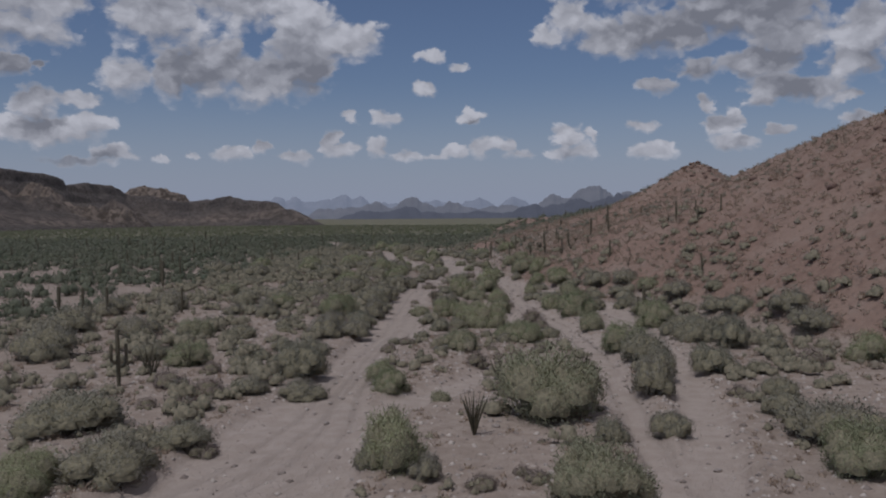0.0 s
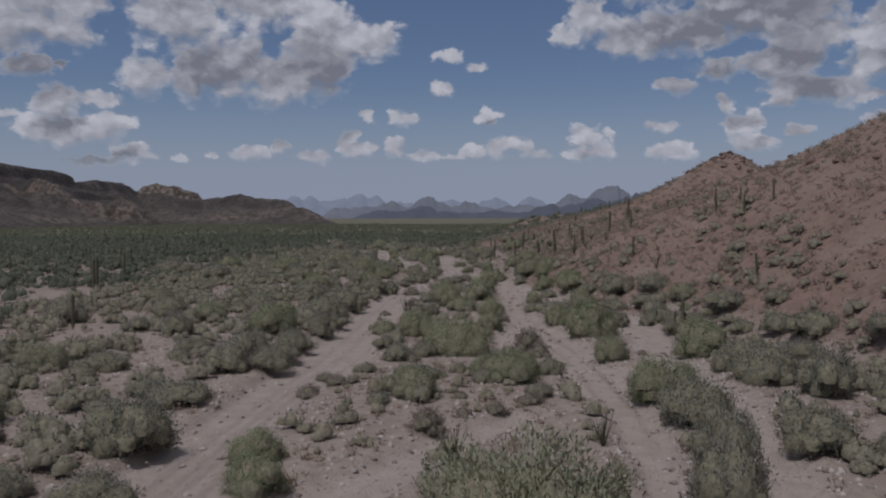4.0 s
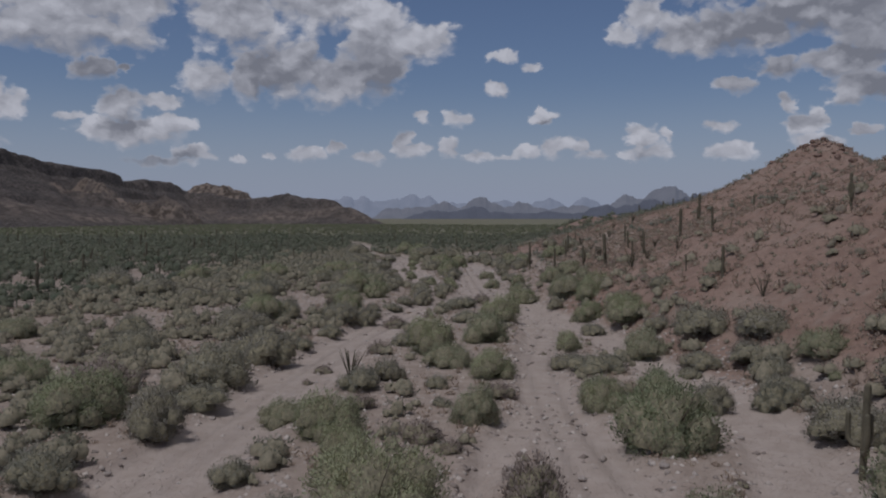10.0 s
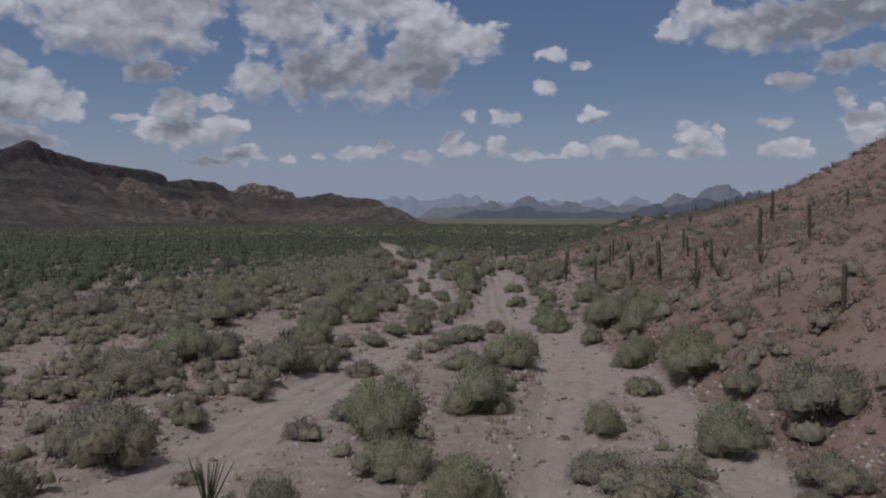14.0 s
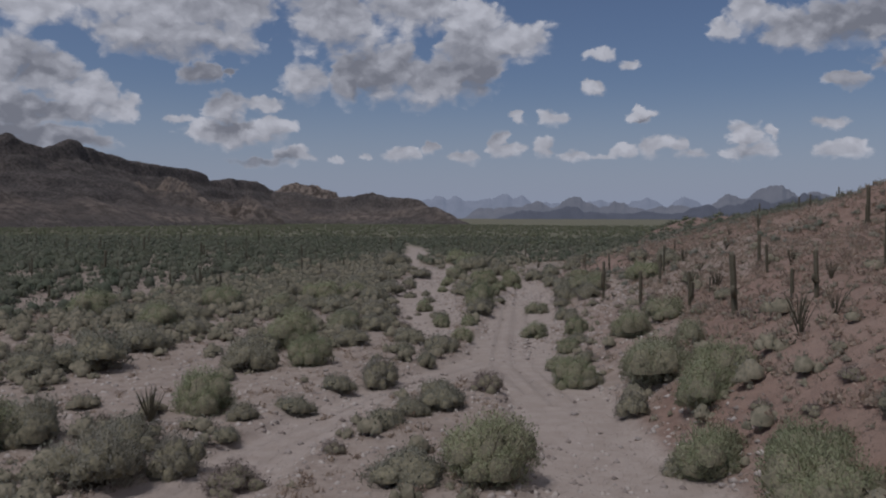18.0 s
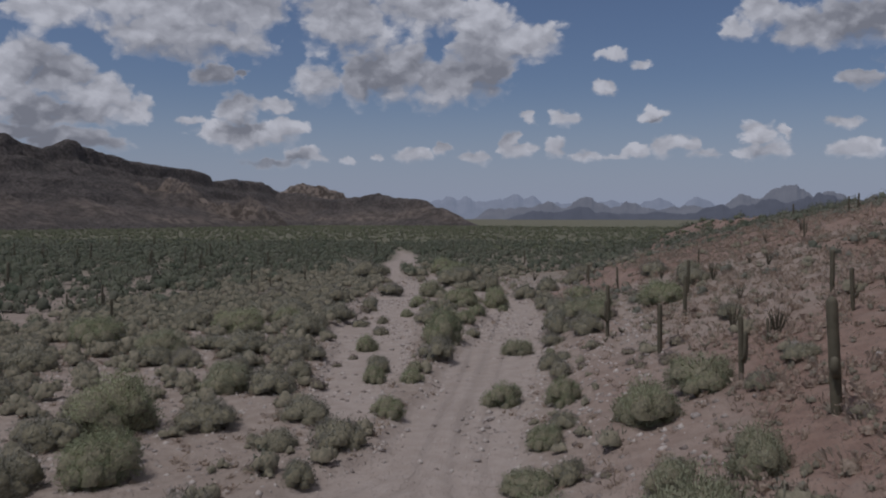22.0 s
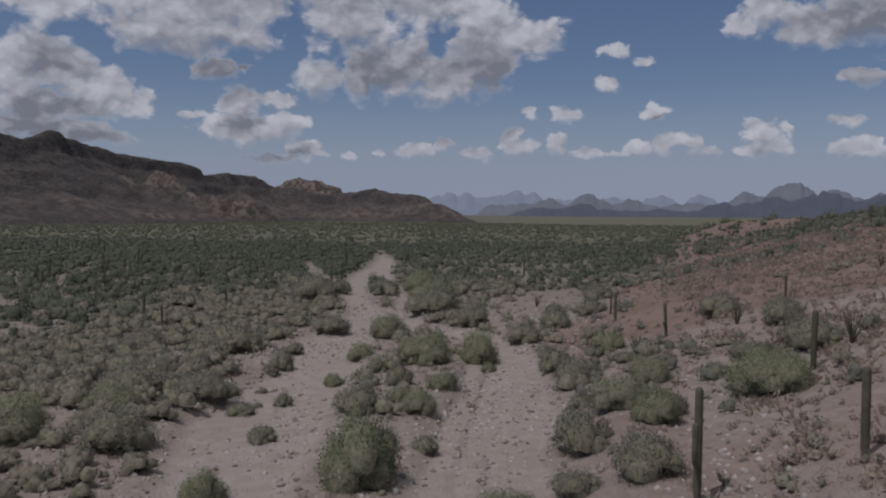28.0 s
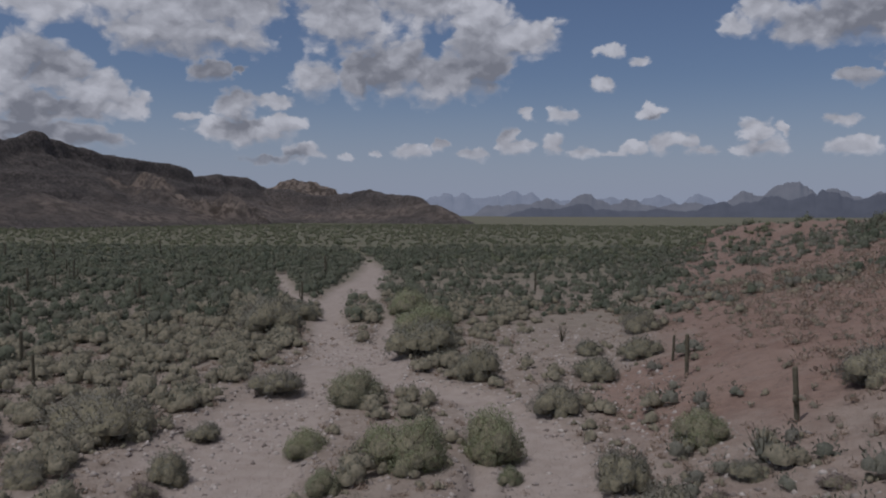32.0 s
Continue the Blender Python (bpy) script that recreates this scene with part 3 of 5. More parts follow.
def build_ground():
    xs = lines(((-60, -20, 0.7), (-20, -11, 0.36), (-11, 15, 0.22), (15, 29, 0.36), (29, 90, 0.7)), -4700, 4700)
    ys = lines(((14, 150, 0.62), (150, 330, 0.62)), -900, 4800)
    X, Y = np.meshgrid(xs, ys)
    x, y = X.ravel(), Y.ravel()
    z = height(x, y)
    d = wash_distance(x, y)
    sand = smooth(0.5, -0.6, d)
    near = (np.abs(x) < 60) & (y < 330)
    rut = np.zeros_like(x)
    for course in (TRACK_MAIN, TRACK_MAIN_EAST, TRACK_WEST, TRACK_WEST_OLD, TRACK_EAST):
        c = np.full(x.shape, 1e9)
        c[near] = edge_distance(x[near], y[near], course)
        rut = np.maximum(rut, np.exp(-((c - 0.78) / 0.22) ** 2))
    rut *= sand * (0.7 + 0.9 * fbm(x, y, 9, 2, 61))
    z = z - 0.11 * rut
    hill = smooth(0.3, 2.2, hill_height(x, y) + 1.2 * fbm(x, y, 14, 3, 51))
    hill *= smooth(900, 600, y)
    hill = np.maximum(hill, 0.33 * terrace_height(x, y) * (1 - sand))
    for cx, cy, rx, ry in RED_BANKS:
        hill = np.maximum(hill, smooth(1.2, 0.6, np.hypot((x - cx) / rx, (y - cy) / ry) + 0.8 * fbm(x, y, 8, 3, 58)) * (1 - sand))
    for cx, cy, rx, ry in PALE_SPURS:
        hill *= 1 - 0.8 * smooth(1.25, 0.55, np.hypot((x - cx) / rx, (y - cy) / ry) + 0.8 * fbm(x, y, 9, 3, 57))
    scrub = smooth(190, 470, np.hypot(x * 1.6, y) + 120 * fbm(x, y, 90, 3, 71)) * (1 - hill)
    me = mesh_from("ground", np.stack([x, y, z], 1), grid_faces(len(xs), len(ys)), MAT_GROUND)
    set_attribute(me, "soil", "FLOAT_COLOR", np.stack([sand, hill, scrub, np.ones_like(x)], 1))
    set_attribute(me, "track", "FLOAT", np.clip(rut, 0, 1))
    me.shade_smooth()
    tagged(new("ground", me), "pale sandy washes, gravel plain and red hillside soil", "ground", kind="structure")


build_ground()


# ---- hills to the west and ranges in the distance ----
# Crest lines: x, y, height, and how steeply the flanks fall.
WEST_RIDGE = ((-760, 700, 120), (-637, 908, 104), (-628, 930, 92), (-622, 944, 88), (-614, 977, 97), (-613, 1027, 91), (-599, 1086, 84),
              (-589, 1163, 77), (-574, 1228, 74), (-579, 1246, 62), (-571, 1290, 68), (-550, 1374, 64), (-530, 1420, 50))
WEST_NOSE = ((-600, 1420, 54), (-420, 1352, 44), (-357, 1342, 50), (-295, 1308, 43), (-243, 1269, 31), (-212, 1238, 14), (-190, 1225, -6))
WEST_MESA = ((-760, 1760, 46), (-690, 1765, 70), (-640, 1772, 94), (-572, 1790, 82), (-552, 1770, 58), (-480, 1750, 34))
WEST_KNOB = ((-540, 1068, 58), (-515, 1050, 54), (-488, 1036, 38), (-470, 1026, 26))
WEST_KNOLL = ((-430, 1075, 34), (-413, 1050, 33), (-395, 1036, 20))


def ridge_height(x, y, crest, slope):
    best = np.full(x.shape, -1e9)
    for (ax, ay, az), (bx, by, bz) in zip(crest, crest[1:]):
        dx, dy = bx - ax, by - ay
        t = np.clip(((x - ax) * dx + (y - ay) * dy) / (dx * dx + dy * dy), 0, 1)
        dist = np.hypot(x - ax - t * dx, y - ay - t * dy)
        top = az + t * (bz - az)
        rim = dist * (1 + 1.4 * fbm(x, y, 42, 3, 301))
        best = np.maximum(best, top - 0.20 * top * smooth(10, 17, rim) - 0.07 * top * smooth(34, 41, rim) - slope * 0.88 * np.maximum(dist - 4, 0))
    return best


def build_hill(name, label, crests, bounds, step, seed, sunlit=(), talus=1.0, cap=60, rough=26):
    x0, x1, y0, y1 = bounds
    xs, ys = np.arange(x0, x1, step), np.arange(y0, y1, step)
    X, Y = np.meshgrid(xs, ys)
    x, y = X.ravel(), Y.ravel()
    z = np.max([ridge_height(x, y, c, s) for c, s in crests], axis=0)
    side = np.abs(fbm(x, y, 120, 5, seed)) * 2
    rise = smooth(0, 45, z)
    z = z - rise * 20 * (1 - side) ** 3 + 8 * rise
    z = z + smooth(-2, 12, z) * (4.5 * fbm(x, y, 24, 4, seed + 9) + 2.0 * np.abs(fbm(x, y, 9, 2, seed + 12)))
    ledge = 17 + 5 * fbm(x, y, 180, 2, seed + 30)
    part_up = np.floor(z / ledge) * ledge + ledge * smooth(0.45, 0.95, z / ledge - np.floor(z / ledge))
    z = z + (part_up - z) * 0.35 * smooth(12, 40, z)
    z = z + 6 * np.round(3.4 * fbm(x, y, 38, 2, seed + 40)) / 3.4 * smooth(32, 50, z) - 1
    # Lower slopes toned paler: part pale debris, part painted sunlight.
    sunlit_tone = (0.42 + 2.0 * fbm(x, y, 60, 4, seed + 50)) * smooth(46, 10, z) * talus
    # Ellipses of crag coloured pale as if the sun struck them.
    for cx, cy, rx, ry in sunlit:
        d = np.hypot((x - cx) / rx, (y - cy) / ry) + 0.9 * fbm(x, y, 26, 4, seed + 60)
        crag = smooth(1.0, 0.5, d) * smooth(cap + 8, cap - 8, z)
        sunlit_tone = np.maximum(sunlit_tone, crag * (0.5 + 2.4 * fbm(x, y, 16, 3, seed + 70) + 0.5 * smooth(26, 50, z)))
        z = z + crag * (rough * (0.5 - np.abs(fbm(x, y, 24, 4, seed + 20))) ** 2 * 2.2 - 6 + 7 * np.abs(fbm(x, y, 9, 2, seed + 21)))
    sunlit_tone = np.clip(sunlit_tone, 0, 1)
    z = np.maximum(z, -6)
    me = mesh_from(name, np.stack([x, y, z], 1), grid_faces(len(xs), len(ys)), MAT_HILL_ROCK)
    set_attribute(me, "sunlit_rock", "FLOAT", sunlit_tone * smooth(0, 8, z))
    tagged(new(name, me), label, "hill", kind="structure")


build_hill("hill_west", "rocky desert ridge with gullies, cloud shade and sunlit crags painted in its colour",
           ((WEST_RIDGE, 0.36), (WEST_NOSE, 0.42), (WEST_KNOB, 0.75), (WEST_KNOLL, 0.75)), (-1000, -150, 640, 1500), 3.2, 101,
           ((-494, 1020, 72, 46), (-404, 1032, 46, 34)))
build_hill("hill_mesa", "flat-topped brown mesa behind the dark ridge", ((WEST_MESA, 0.42),), (-1000, -380, 1560, 1960), 5, 131,
           ((-610, 1740, 170, 110),), cap=200, rough=6)


def build_range(name, label, mat, distance, depth, start, end, base, peaks, seed):
    """A mountain range on the horizon, between two azimuths (degrees). peaks: azimuth, height, half width."""
    n, rows = 420, 9
    az = np.radians(np.linspace(start, end, n))
    prof = np.zeros(n)
    for a, h, w in peaks:
        prof = np.maximum(prof, h * np.exp(-np.abs((np.degrees(az) - a) / w) ** 2.0))
    prof = np.maximum(prof, base)
    prof = prof * (1.0 + 0.7 * fbm(az * 1000, az * 0, 22, 6, seed) - 0.5 * np.abs(fbm(az * 1000, az * 0 + 7, 12, 4, seed + 1))) * smooth(0, 0.06, (az - az[0]) / (az[-1] - az[0])) * smooth(1, 0.94, (az - az[0]) / (az[-1] - az[0]))
    verts = []
    for r in range(rows):
        t = r / (rows - 1)
        d = distance + depth * (t - 0.5) * (1 + 0.3 * fbm(az * 1000, az * 0 + r, 30, 3, seed + 5))
        k = 1 - abs(2 * t - 1) ** 1.3
        h = prof * k * (1 + 0.5 * fbm(az * 1000, az * 0 + r * 9, 14, 3, seed + 3) * (k < 0.99)) - 4
        verts.append(np.stack([np.sin(az) * d, np.cos(az) * d, h], 1))
    me = mesh_from(name, np.concatenate(verts), grid_faces(n, rows), mat)
    tagged(new(name, me), label, "mountain range", kind="structure")


# Blue emission stands in for haze; MAT_DARK's low base colour for cloud shade.
MAT_FAR = distance_material("far_range_haze_glow", (0.10, 0.10, 0.11), (0.235, 0.28, 0.375), 1.0)
MAT_MIDDLE = distance_material("middle_range_haze_glow", (0.09, 0.085, 0.085), (0.19, 0.22, 0.29), 0.75)
MAT_DARK = distance_material("dark_range_shade_and_haze", (0.05, 0.052, 0.06), (0.14, 0.16, 0.22), 0.62)
build_range("backdrop_far", "pale blue far mountain range with haze put in as a glow", MAT_FAR, 4700, 300, -17, 18, 88,
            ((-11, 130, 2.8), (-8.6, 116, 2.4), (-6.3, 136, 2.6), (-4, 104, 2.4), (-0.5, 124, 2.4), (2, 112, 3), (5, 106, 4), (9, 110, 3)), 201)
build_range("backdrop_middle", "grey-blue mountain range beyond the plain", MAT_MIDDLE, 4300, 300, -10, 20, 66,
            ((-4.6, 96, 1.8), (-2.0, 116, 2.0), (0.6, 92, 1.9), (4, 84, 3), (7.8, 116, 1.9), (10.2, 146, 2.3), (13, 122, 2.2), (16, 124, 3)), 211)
build_range("backdrop_dark", "dark blue mountain block with cloud shade put into its colour", MAT_DARK, 3900, 260, -8, 26, 36,
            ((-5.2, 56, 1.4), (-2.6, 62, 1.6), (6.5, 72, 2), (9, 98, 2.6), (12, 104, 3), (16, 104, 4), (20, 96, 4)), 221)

# ---- plants ----
rng = np.random.default_rng(5)


def leaf_cloud(lobes, clumps, leaves, leaf, spread, seed):
    """Small leaf triangles in clumps over the shells of a few lobes (x, y, z, radius, height)."""
    r = np.random.default_rng(seed)
    lob = np.array(lobes, float)
    weight = lob[:, 3] ** 2
    which = r.choice(len(lob), clumps, p=weight / weight.sum())
    d = r.normal(size=(clumps, 3))
    d /= np.linalg.norm(d, axis=1)[:, None]
    d[:, 2] = np.where(d[:, 2] < -0.75, -d[:, 2], d[:, 2])
    rad = 0.66 + 0.52 * r.random(clumps) ** 1.3
    c = lob[which, :3] + d * rad[:, None] * np.stack([lob[which, 3], lob[which, 3], lob[which, 4]], 1)
    c[:, 2] = np.maximum(c[:, 2], 0.04 + 0.1 * r.random(clumps))
    centre = np.repeat(c, leaves, 0) + r.normal(size=(clumps * leaves, 3)) * spread
    n = len(centre)
    a = r.normal(size=(n, 3)) * 0.5
    out = centre - (0, 0, -0.1 * lob[0, 4])
    a = a + out / (np.linalg.norm(out, axis=1)[:, None] + 1e-6) * (1.0, 1.0, 1.3) + (0, 0, 0.45)
    a /= np.linalg.norm(a, axis=1)[:, None]
    b = np.cross(a, r.normal(size=(n, 3)))
    b /= np.linalg.norm(b, axis=1)[:, None]
    s = leaf * (0.6 + 0.8 * r.random(n))[:, None]
    slim = 0.42
    v = np.stack([centre - a * s, centre + a * s + b * s * slim, centre + a * s * 0.7 - b * s * slim], 1).reshape(-1, 3)
    v[:, 2] = np.maximum(v[:, 2], 0.01)
    return v, np.arange(3 * n).reshape(-1, 3)


def mound_normals(v, f):
    """Normals that follow the rounded mass of the bush: scattered on loose leaves, smooth on the dense inside."""
    size = v.max(0) - v.min(0)
    mid = np.array((v[:, 0].mean(), v[:, 1].mean(), v[:, 2].max() * 0.1))
    n = (v - mid) / size
    n /= np.linalg.norm(n, axis=1)[:, None] + 1e-6
    loose = (np.bincount(f.ravel(), minlength=len(v)) == 1)[:, None]
    q = np.random.default_rng(len(v)).normal(size=(len(v) // 3 + 1, 3)) * 0.22
    own = np.zeros_like(v)
    g = np.cross(v[f[:, 1]] - v[f[:, 0]], v[f[:, 2]] - v[f[:, 0]])
    for i in range(3):
        np.add.at(own, f[:, i], g)
    own /= np.linalg.norm(own, axis=1)[:, None] + 1e-9
    n = np.where(loose, n + np.repeat(q, 3, 0)[:len(v)], 0.65 * n + 0.35 * own)
    n = n / (np.linalg.norm(n, axis=1)[:, None] + 1e-6) + (0, 0, 0.18)
    return n / (np.linalg.norm(n, axis=1)[:, None] + 1e-6)


def face_outwards(v, f):
    """Turns each triangle so that its front looks the way its leaf normals do."""
    n = mound_normals(v, f)[f].mean(1)
    g = np.cross(v[f[:, 1]] - v[f[:, 0]], v[f[:, 2]] - v[f[:, 0]])
    loose = np.bincount(f.ravel(), minlength=len(v))[f[:, 0]] == 1
    return np.where((loose & ((g * n).sum(1) < 0))[:, None], f[:, ::-1], f)


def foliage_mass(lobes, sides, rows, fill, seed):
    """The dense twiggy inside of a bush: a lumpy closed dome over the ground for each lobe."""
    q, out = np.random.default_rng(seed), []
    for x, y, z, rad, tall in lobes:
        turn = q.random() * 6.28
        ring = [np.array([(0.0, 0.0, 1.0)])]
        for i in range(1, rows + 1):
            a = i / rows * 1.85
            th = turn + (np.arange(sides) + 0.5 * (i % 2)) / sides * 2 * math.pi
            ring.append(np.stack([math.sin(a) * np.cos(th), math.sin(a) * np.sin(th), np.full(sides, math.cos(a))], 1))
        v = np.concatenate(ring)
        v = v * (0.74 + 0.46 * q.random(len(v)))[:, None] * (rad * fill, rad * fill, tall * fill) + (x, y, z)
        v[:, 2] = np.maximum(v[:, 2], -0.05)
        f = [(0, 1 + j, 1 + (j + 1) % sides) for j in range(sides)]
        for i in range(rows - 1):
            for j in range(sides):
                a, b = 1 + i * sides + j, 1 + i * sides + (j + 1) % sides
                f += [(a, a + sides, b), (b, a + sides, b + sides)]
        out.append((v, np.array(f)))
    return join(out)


def lobe_normals(v, f, lobes):
    """Normals between those of the whole mound and those of the lobe that a leaf belongs to."""
    lob = np.array(lobes, float)
    off = (v[:, None, :] - lob[None, :, :3]) / lob[None, :, [3, 3, 4]]
    near = np.linalg.norm(off, axis=2).argmin(1)
    n = off[np.arange(len(v)), near] / lob[near][:, [3, 3, 4]]
    n /= np.linalg.norm(n, axis=1)[:, None] + 1e-6
    n = 0.55 * mound_normals(v, f) + 0.6 * n
    return n / (np.linalg.norm(n, axis=1)[:, None] + 1e-6)


def bush_geometry(lobes, clumps, leaves, leaf, spread, seed, body=(8, 3), fill=0.8):
    """Vertices and triangles of a bush, how many of the triangles are leaves (the rest is its twiggy inside), and normals."""
    v, f = join([leaf_cloud(lobes, clumps, leaves, leaf, spread, seed), foliage_mass(lobes, *body, fill, seed + 1)])
    f = face_outwards(v, f)
    return v, f, clumps * leaves, lobe_normals(v, f, lobes)


def tube(points, radii, sides=5):
    """A tapered limb along points; arrays of vertices and triangles."""
    p, out = np.array(points, float), []
    for i, (q, rad) in enumerate(zip(p, radii)):
        t = p[min(i + 1, len(p) - 1)] - p[max(i - 1, 0)]
        t /= np.linalg.norm(t) + 1e-9
        u = np.cross(t, (0.31, 0.95, 0.05))
        u /= np.linalg.norm(u) + 1e-9
        w = np.cross(t, u)
        ang = np.arange(sides) / sides * 2 * math.pi
        out.append(q + rad * (np.cos(ang)[:, None] * u + np.sin(ang)[:, None] * w))
    faces = []
    for i in range(len(p) - 1):
        for j in range(sides):
            a, b = i * sides + j, i * sides + (j + 1) % sides
            faces += [(a, b, b + sides), (a, b + sides, a + sides)]
    top = (len(p) - 1) * sides
    faces += [(top, top + j, top + j + 1) for j in range(1, sides - 1)]
    return np.concatenate(out), np.array(faces)


def join(pieces):
    vs, fs, n = [], [], 0
    for v, f in pieces:
        vs.append(v)
        fs.append(f + n)
        n += len(v)
    return np.concatenate(vs), np.concatenate(fs)


def part(name, geo, mat, parent, label="", smooth_faces=False):
    me = mesh_from(name, geo[0], geo[1], mat)
    if smooth_faces:
        me.shade_smooth()
    ob = new(name, me)
    ob.parent = parent
    return tagged(ob, label)


def stems(count, reach, tall, radius, seed, sides=4):
    r, out = np.random.default_rng(seed), []
    for i in range(count):
        a, lean = r.random() * 2 * math.pi, reach * (0.3 + 0.7 * r.random())
        h = tall * (0.6 + 0.4 * r.random())
        q = r.normal(size=(2, 3)) * 0.08 * tall
        e = np.array((math.cos(a) * lean, math.sin(a) * lean, h))
        out.append(tube((np.array((0, 0, -0.15)), e * (0.3, 0.3, 0.4) + q[0], e * (0.7, 0.7, 0.75) + q[1], e),
                        (radius, radius * 0.75, radius * 0.45, radius * 0.15), sides))
    return join(out)


def lobes_for(width, tall, count, seed):
    r = np.random.default_rng(seed)
    out = [(0, 0, tall * 0.28, width * 0.30, tall * 0.52)]
    for i in range(count):
        a, d = (i + 0.7 * r.random()) / max(count, 1) * 2 * math.pi, width * (0.16 + 0.2 * r.random())
        s = 0.5 + 0.6 * r.random()
        out.append((math.cos(a) * d, math.sin(a) * d, tall * (0.05 + 0.34 * r.random()), width * 0.2 * s + 0.05, tall * 0.38 * s))
    return out


# Each kind is modelled a few times at a nominal size, then copied.
def bush_models(name, category, labels, leaf_mat, width, tall, clumps, leaves, leaf, spread, limbs, seed, fill=0.5):
    made = []
    for i, label in enumerate(labels):
        root = new(name)
        root.empty_display_size = 0.2
        tagged(root, label, category)
        lob = lobes_for(width, tall, 9, seed + i * 7)
        for j in range(limbs):
            part("stem", stems(1, width * 0.34, tall * 0.85, 0.014 * tall + 0.01, seed + i * 20 + j), MAT_WOOD, root)
        v, f, n, normals = bush_geometry(lob, clumps, leaves, leaf, spread, seed + 50 + i, (11, 5), fill)
        crown = part("crown", (v, f), leaf_mat, root)
        # The inside takes the dark twig tone that paints shaded gaps.
        crown.data.materials.append(MAT_TWIG_SHADE)
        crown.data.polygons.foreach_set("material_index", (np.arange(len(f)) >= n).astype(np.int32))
        crown.data.normals_split_custom_set_from_vertices(normals.tolist())
        root.location = (0, -300, -60)
        made.append(root)
    return made


def ground_at(x, y):
    return float(height(np.array([x]), np.array([y]))[0])


def plant(models, rows, group, seed, sink=0.14):
    """Copies of the models at x, y, size; a fourth number sets the height apart."""
    r = random.Random(seed)
    for row in rows:
        x, y, s = row[:3]
        tall = row[3] if len(row) > 3 else s
        m = models[r.randrange(len(models))]
        ob = copy_thing(m, pose(x, y, ground_at(x, y) - sink, 0, 0, r.uniform(0, 360)) @ Matrix.Diagonal((s, s, tall, 1)))
        tagged(ob, group=group)


def drop_models(models):
    for m in models:
        for o in (*m.children_recursive, m):
            bpy.data.objects.remove(o)


def scatter(name, label, category, mat, templates, x, y, size, seed, spread=0.25, soft=False, inner=None):
    """Many plants in one mesh: templates of (vertices, triangles), set upright on the ground."""
    r = np.random.default_rng(seed)
    z = height(x, y)
    vs, fs, ts, ns, slots, n = [], [], [], [], [], 0
    which = r.integers(0, len(templates), len(x))
    yaw = r.random(len(x)) * 2 * math.pi
    tint = r.random(len(x))
    for w, (v, f, *leafy) in enumerate(templates):
        s = np.where(which == w)[0]
        if not len(s):
            continue
        c, sn = np.cos(yaw[s])[:, None], np.sin(yaw[s])[:, None]
        k = size[s][:, None]
        tall = k * (1 - spread + 2 * spread * r.random(len(s)))[:, None]
        px = (v[:, 0] * c - v[:, 1] * sn) * k + x[s][:, None]
        py = (v[:, 0] * sn + v[:, 1] * c) * k + y[s][:, None]
        pz = v[:, 2] * tall + z[s][:, None] - 0.04
        vs.append(np.stack([px, py, pz], -1).reshape(-1, 3))
        fs.append((f[None] + (np.arange(len(s)) * len(v))[:, None, None]).reshape(-1, 3) + n)
        ts.append(np.repeat(tint[s], len(v)))
        slots.append(np.tile(np.arange(len(f)) >= (leafy[0] if leafy else len(f)), len(s)))
        if soft:
            q = leafy[1]
            ns.append(np.stack([q[:, 0] * c - q[:, 1] * sn, q[:, 0] * sn + q[:, 1] * c, np.repeat(q[None, :, 2], len(s), 0)], -1).reshape(-1, 3))
        n += len(s) * len(v)
    me = mesh_from(name, np.concatenate(vs), np.concatenate(fs), mat)
    set_attribute(me, "tint", "FLOAT", np.concatenate(ts))
    # Second slot: twigs with the shade of the gaps in their colour.
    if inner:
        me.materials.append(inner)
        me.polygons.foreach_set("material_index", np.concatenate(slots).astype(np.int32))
    if soft:
        me.normals_split_custom_set_from_vertices(np.concatenate(ns))
    return tagged(new(name, me), label, category, kind="stuff")


def places(count, x0, x1, y0, y1, seed, keep):
    r = np.random.default_rng(seed)
    x, y = r.uniform(x0, x1, count), r.uniform(y0, y1, count)
    ok = keep(x, y, r.random(count))
    return x[ok], y[ok]

# Where the larger plants stand: x, y, width and height (for cactus x, y and height) in metres, from south to north.
GREEN_A = ((7.1, 35.8, 4.3, 2.8), (-19.2, 36.9, 2.6, 1.8), (-20.2, 38.8, 3.1, 1.9), (20.6, 39.2, 4, 2.8), (-2.6, 41.2, 3.5, 3.1), (7.1, 51.9, 6.7, 4.6), (-0.3, 56, 1.4, 0.9),
    (-4, 59.8, 2.9, 1.9), (-4.8, 63.9, 2.6, 1.6), (-21.9, 69.4, 3.5, 2.2), (36.7, 70.5, 4.4, 2.7), (16.4, 76.1, 4.1, 3), (1.6, 76.6, 3.3, 2.2), (7.7, 82.1, 4, 2.2),
    (6.1, 83.1, 2.5, 1.6), (8.6, 83.8, 2.5, 1.8), (-26.2, 85.3, 3.7, 2.3), (16.4, 91.2, 2.9, 2.3), (24, 92.7, 4.6, 3.4), (4.4, 92.8, 5.1, 3.1), (2.3, 98.4, 2.6, 2.4),
    (16.5, 103.3, 4.7, 3.6), (-0, 104, 3.3, 2.6), (-13.8, 105, 4.7, 3.2))
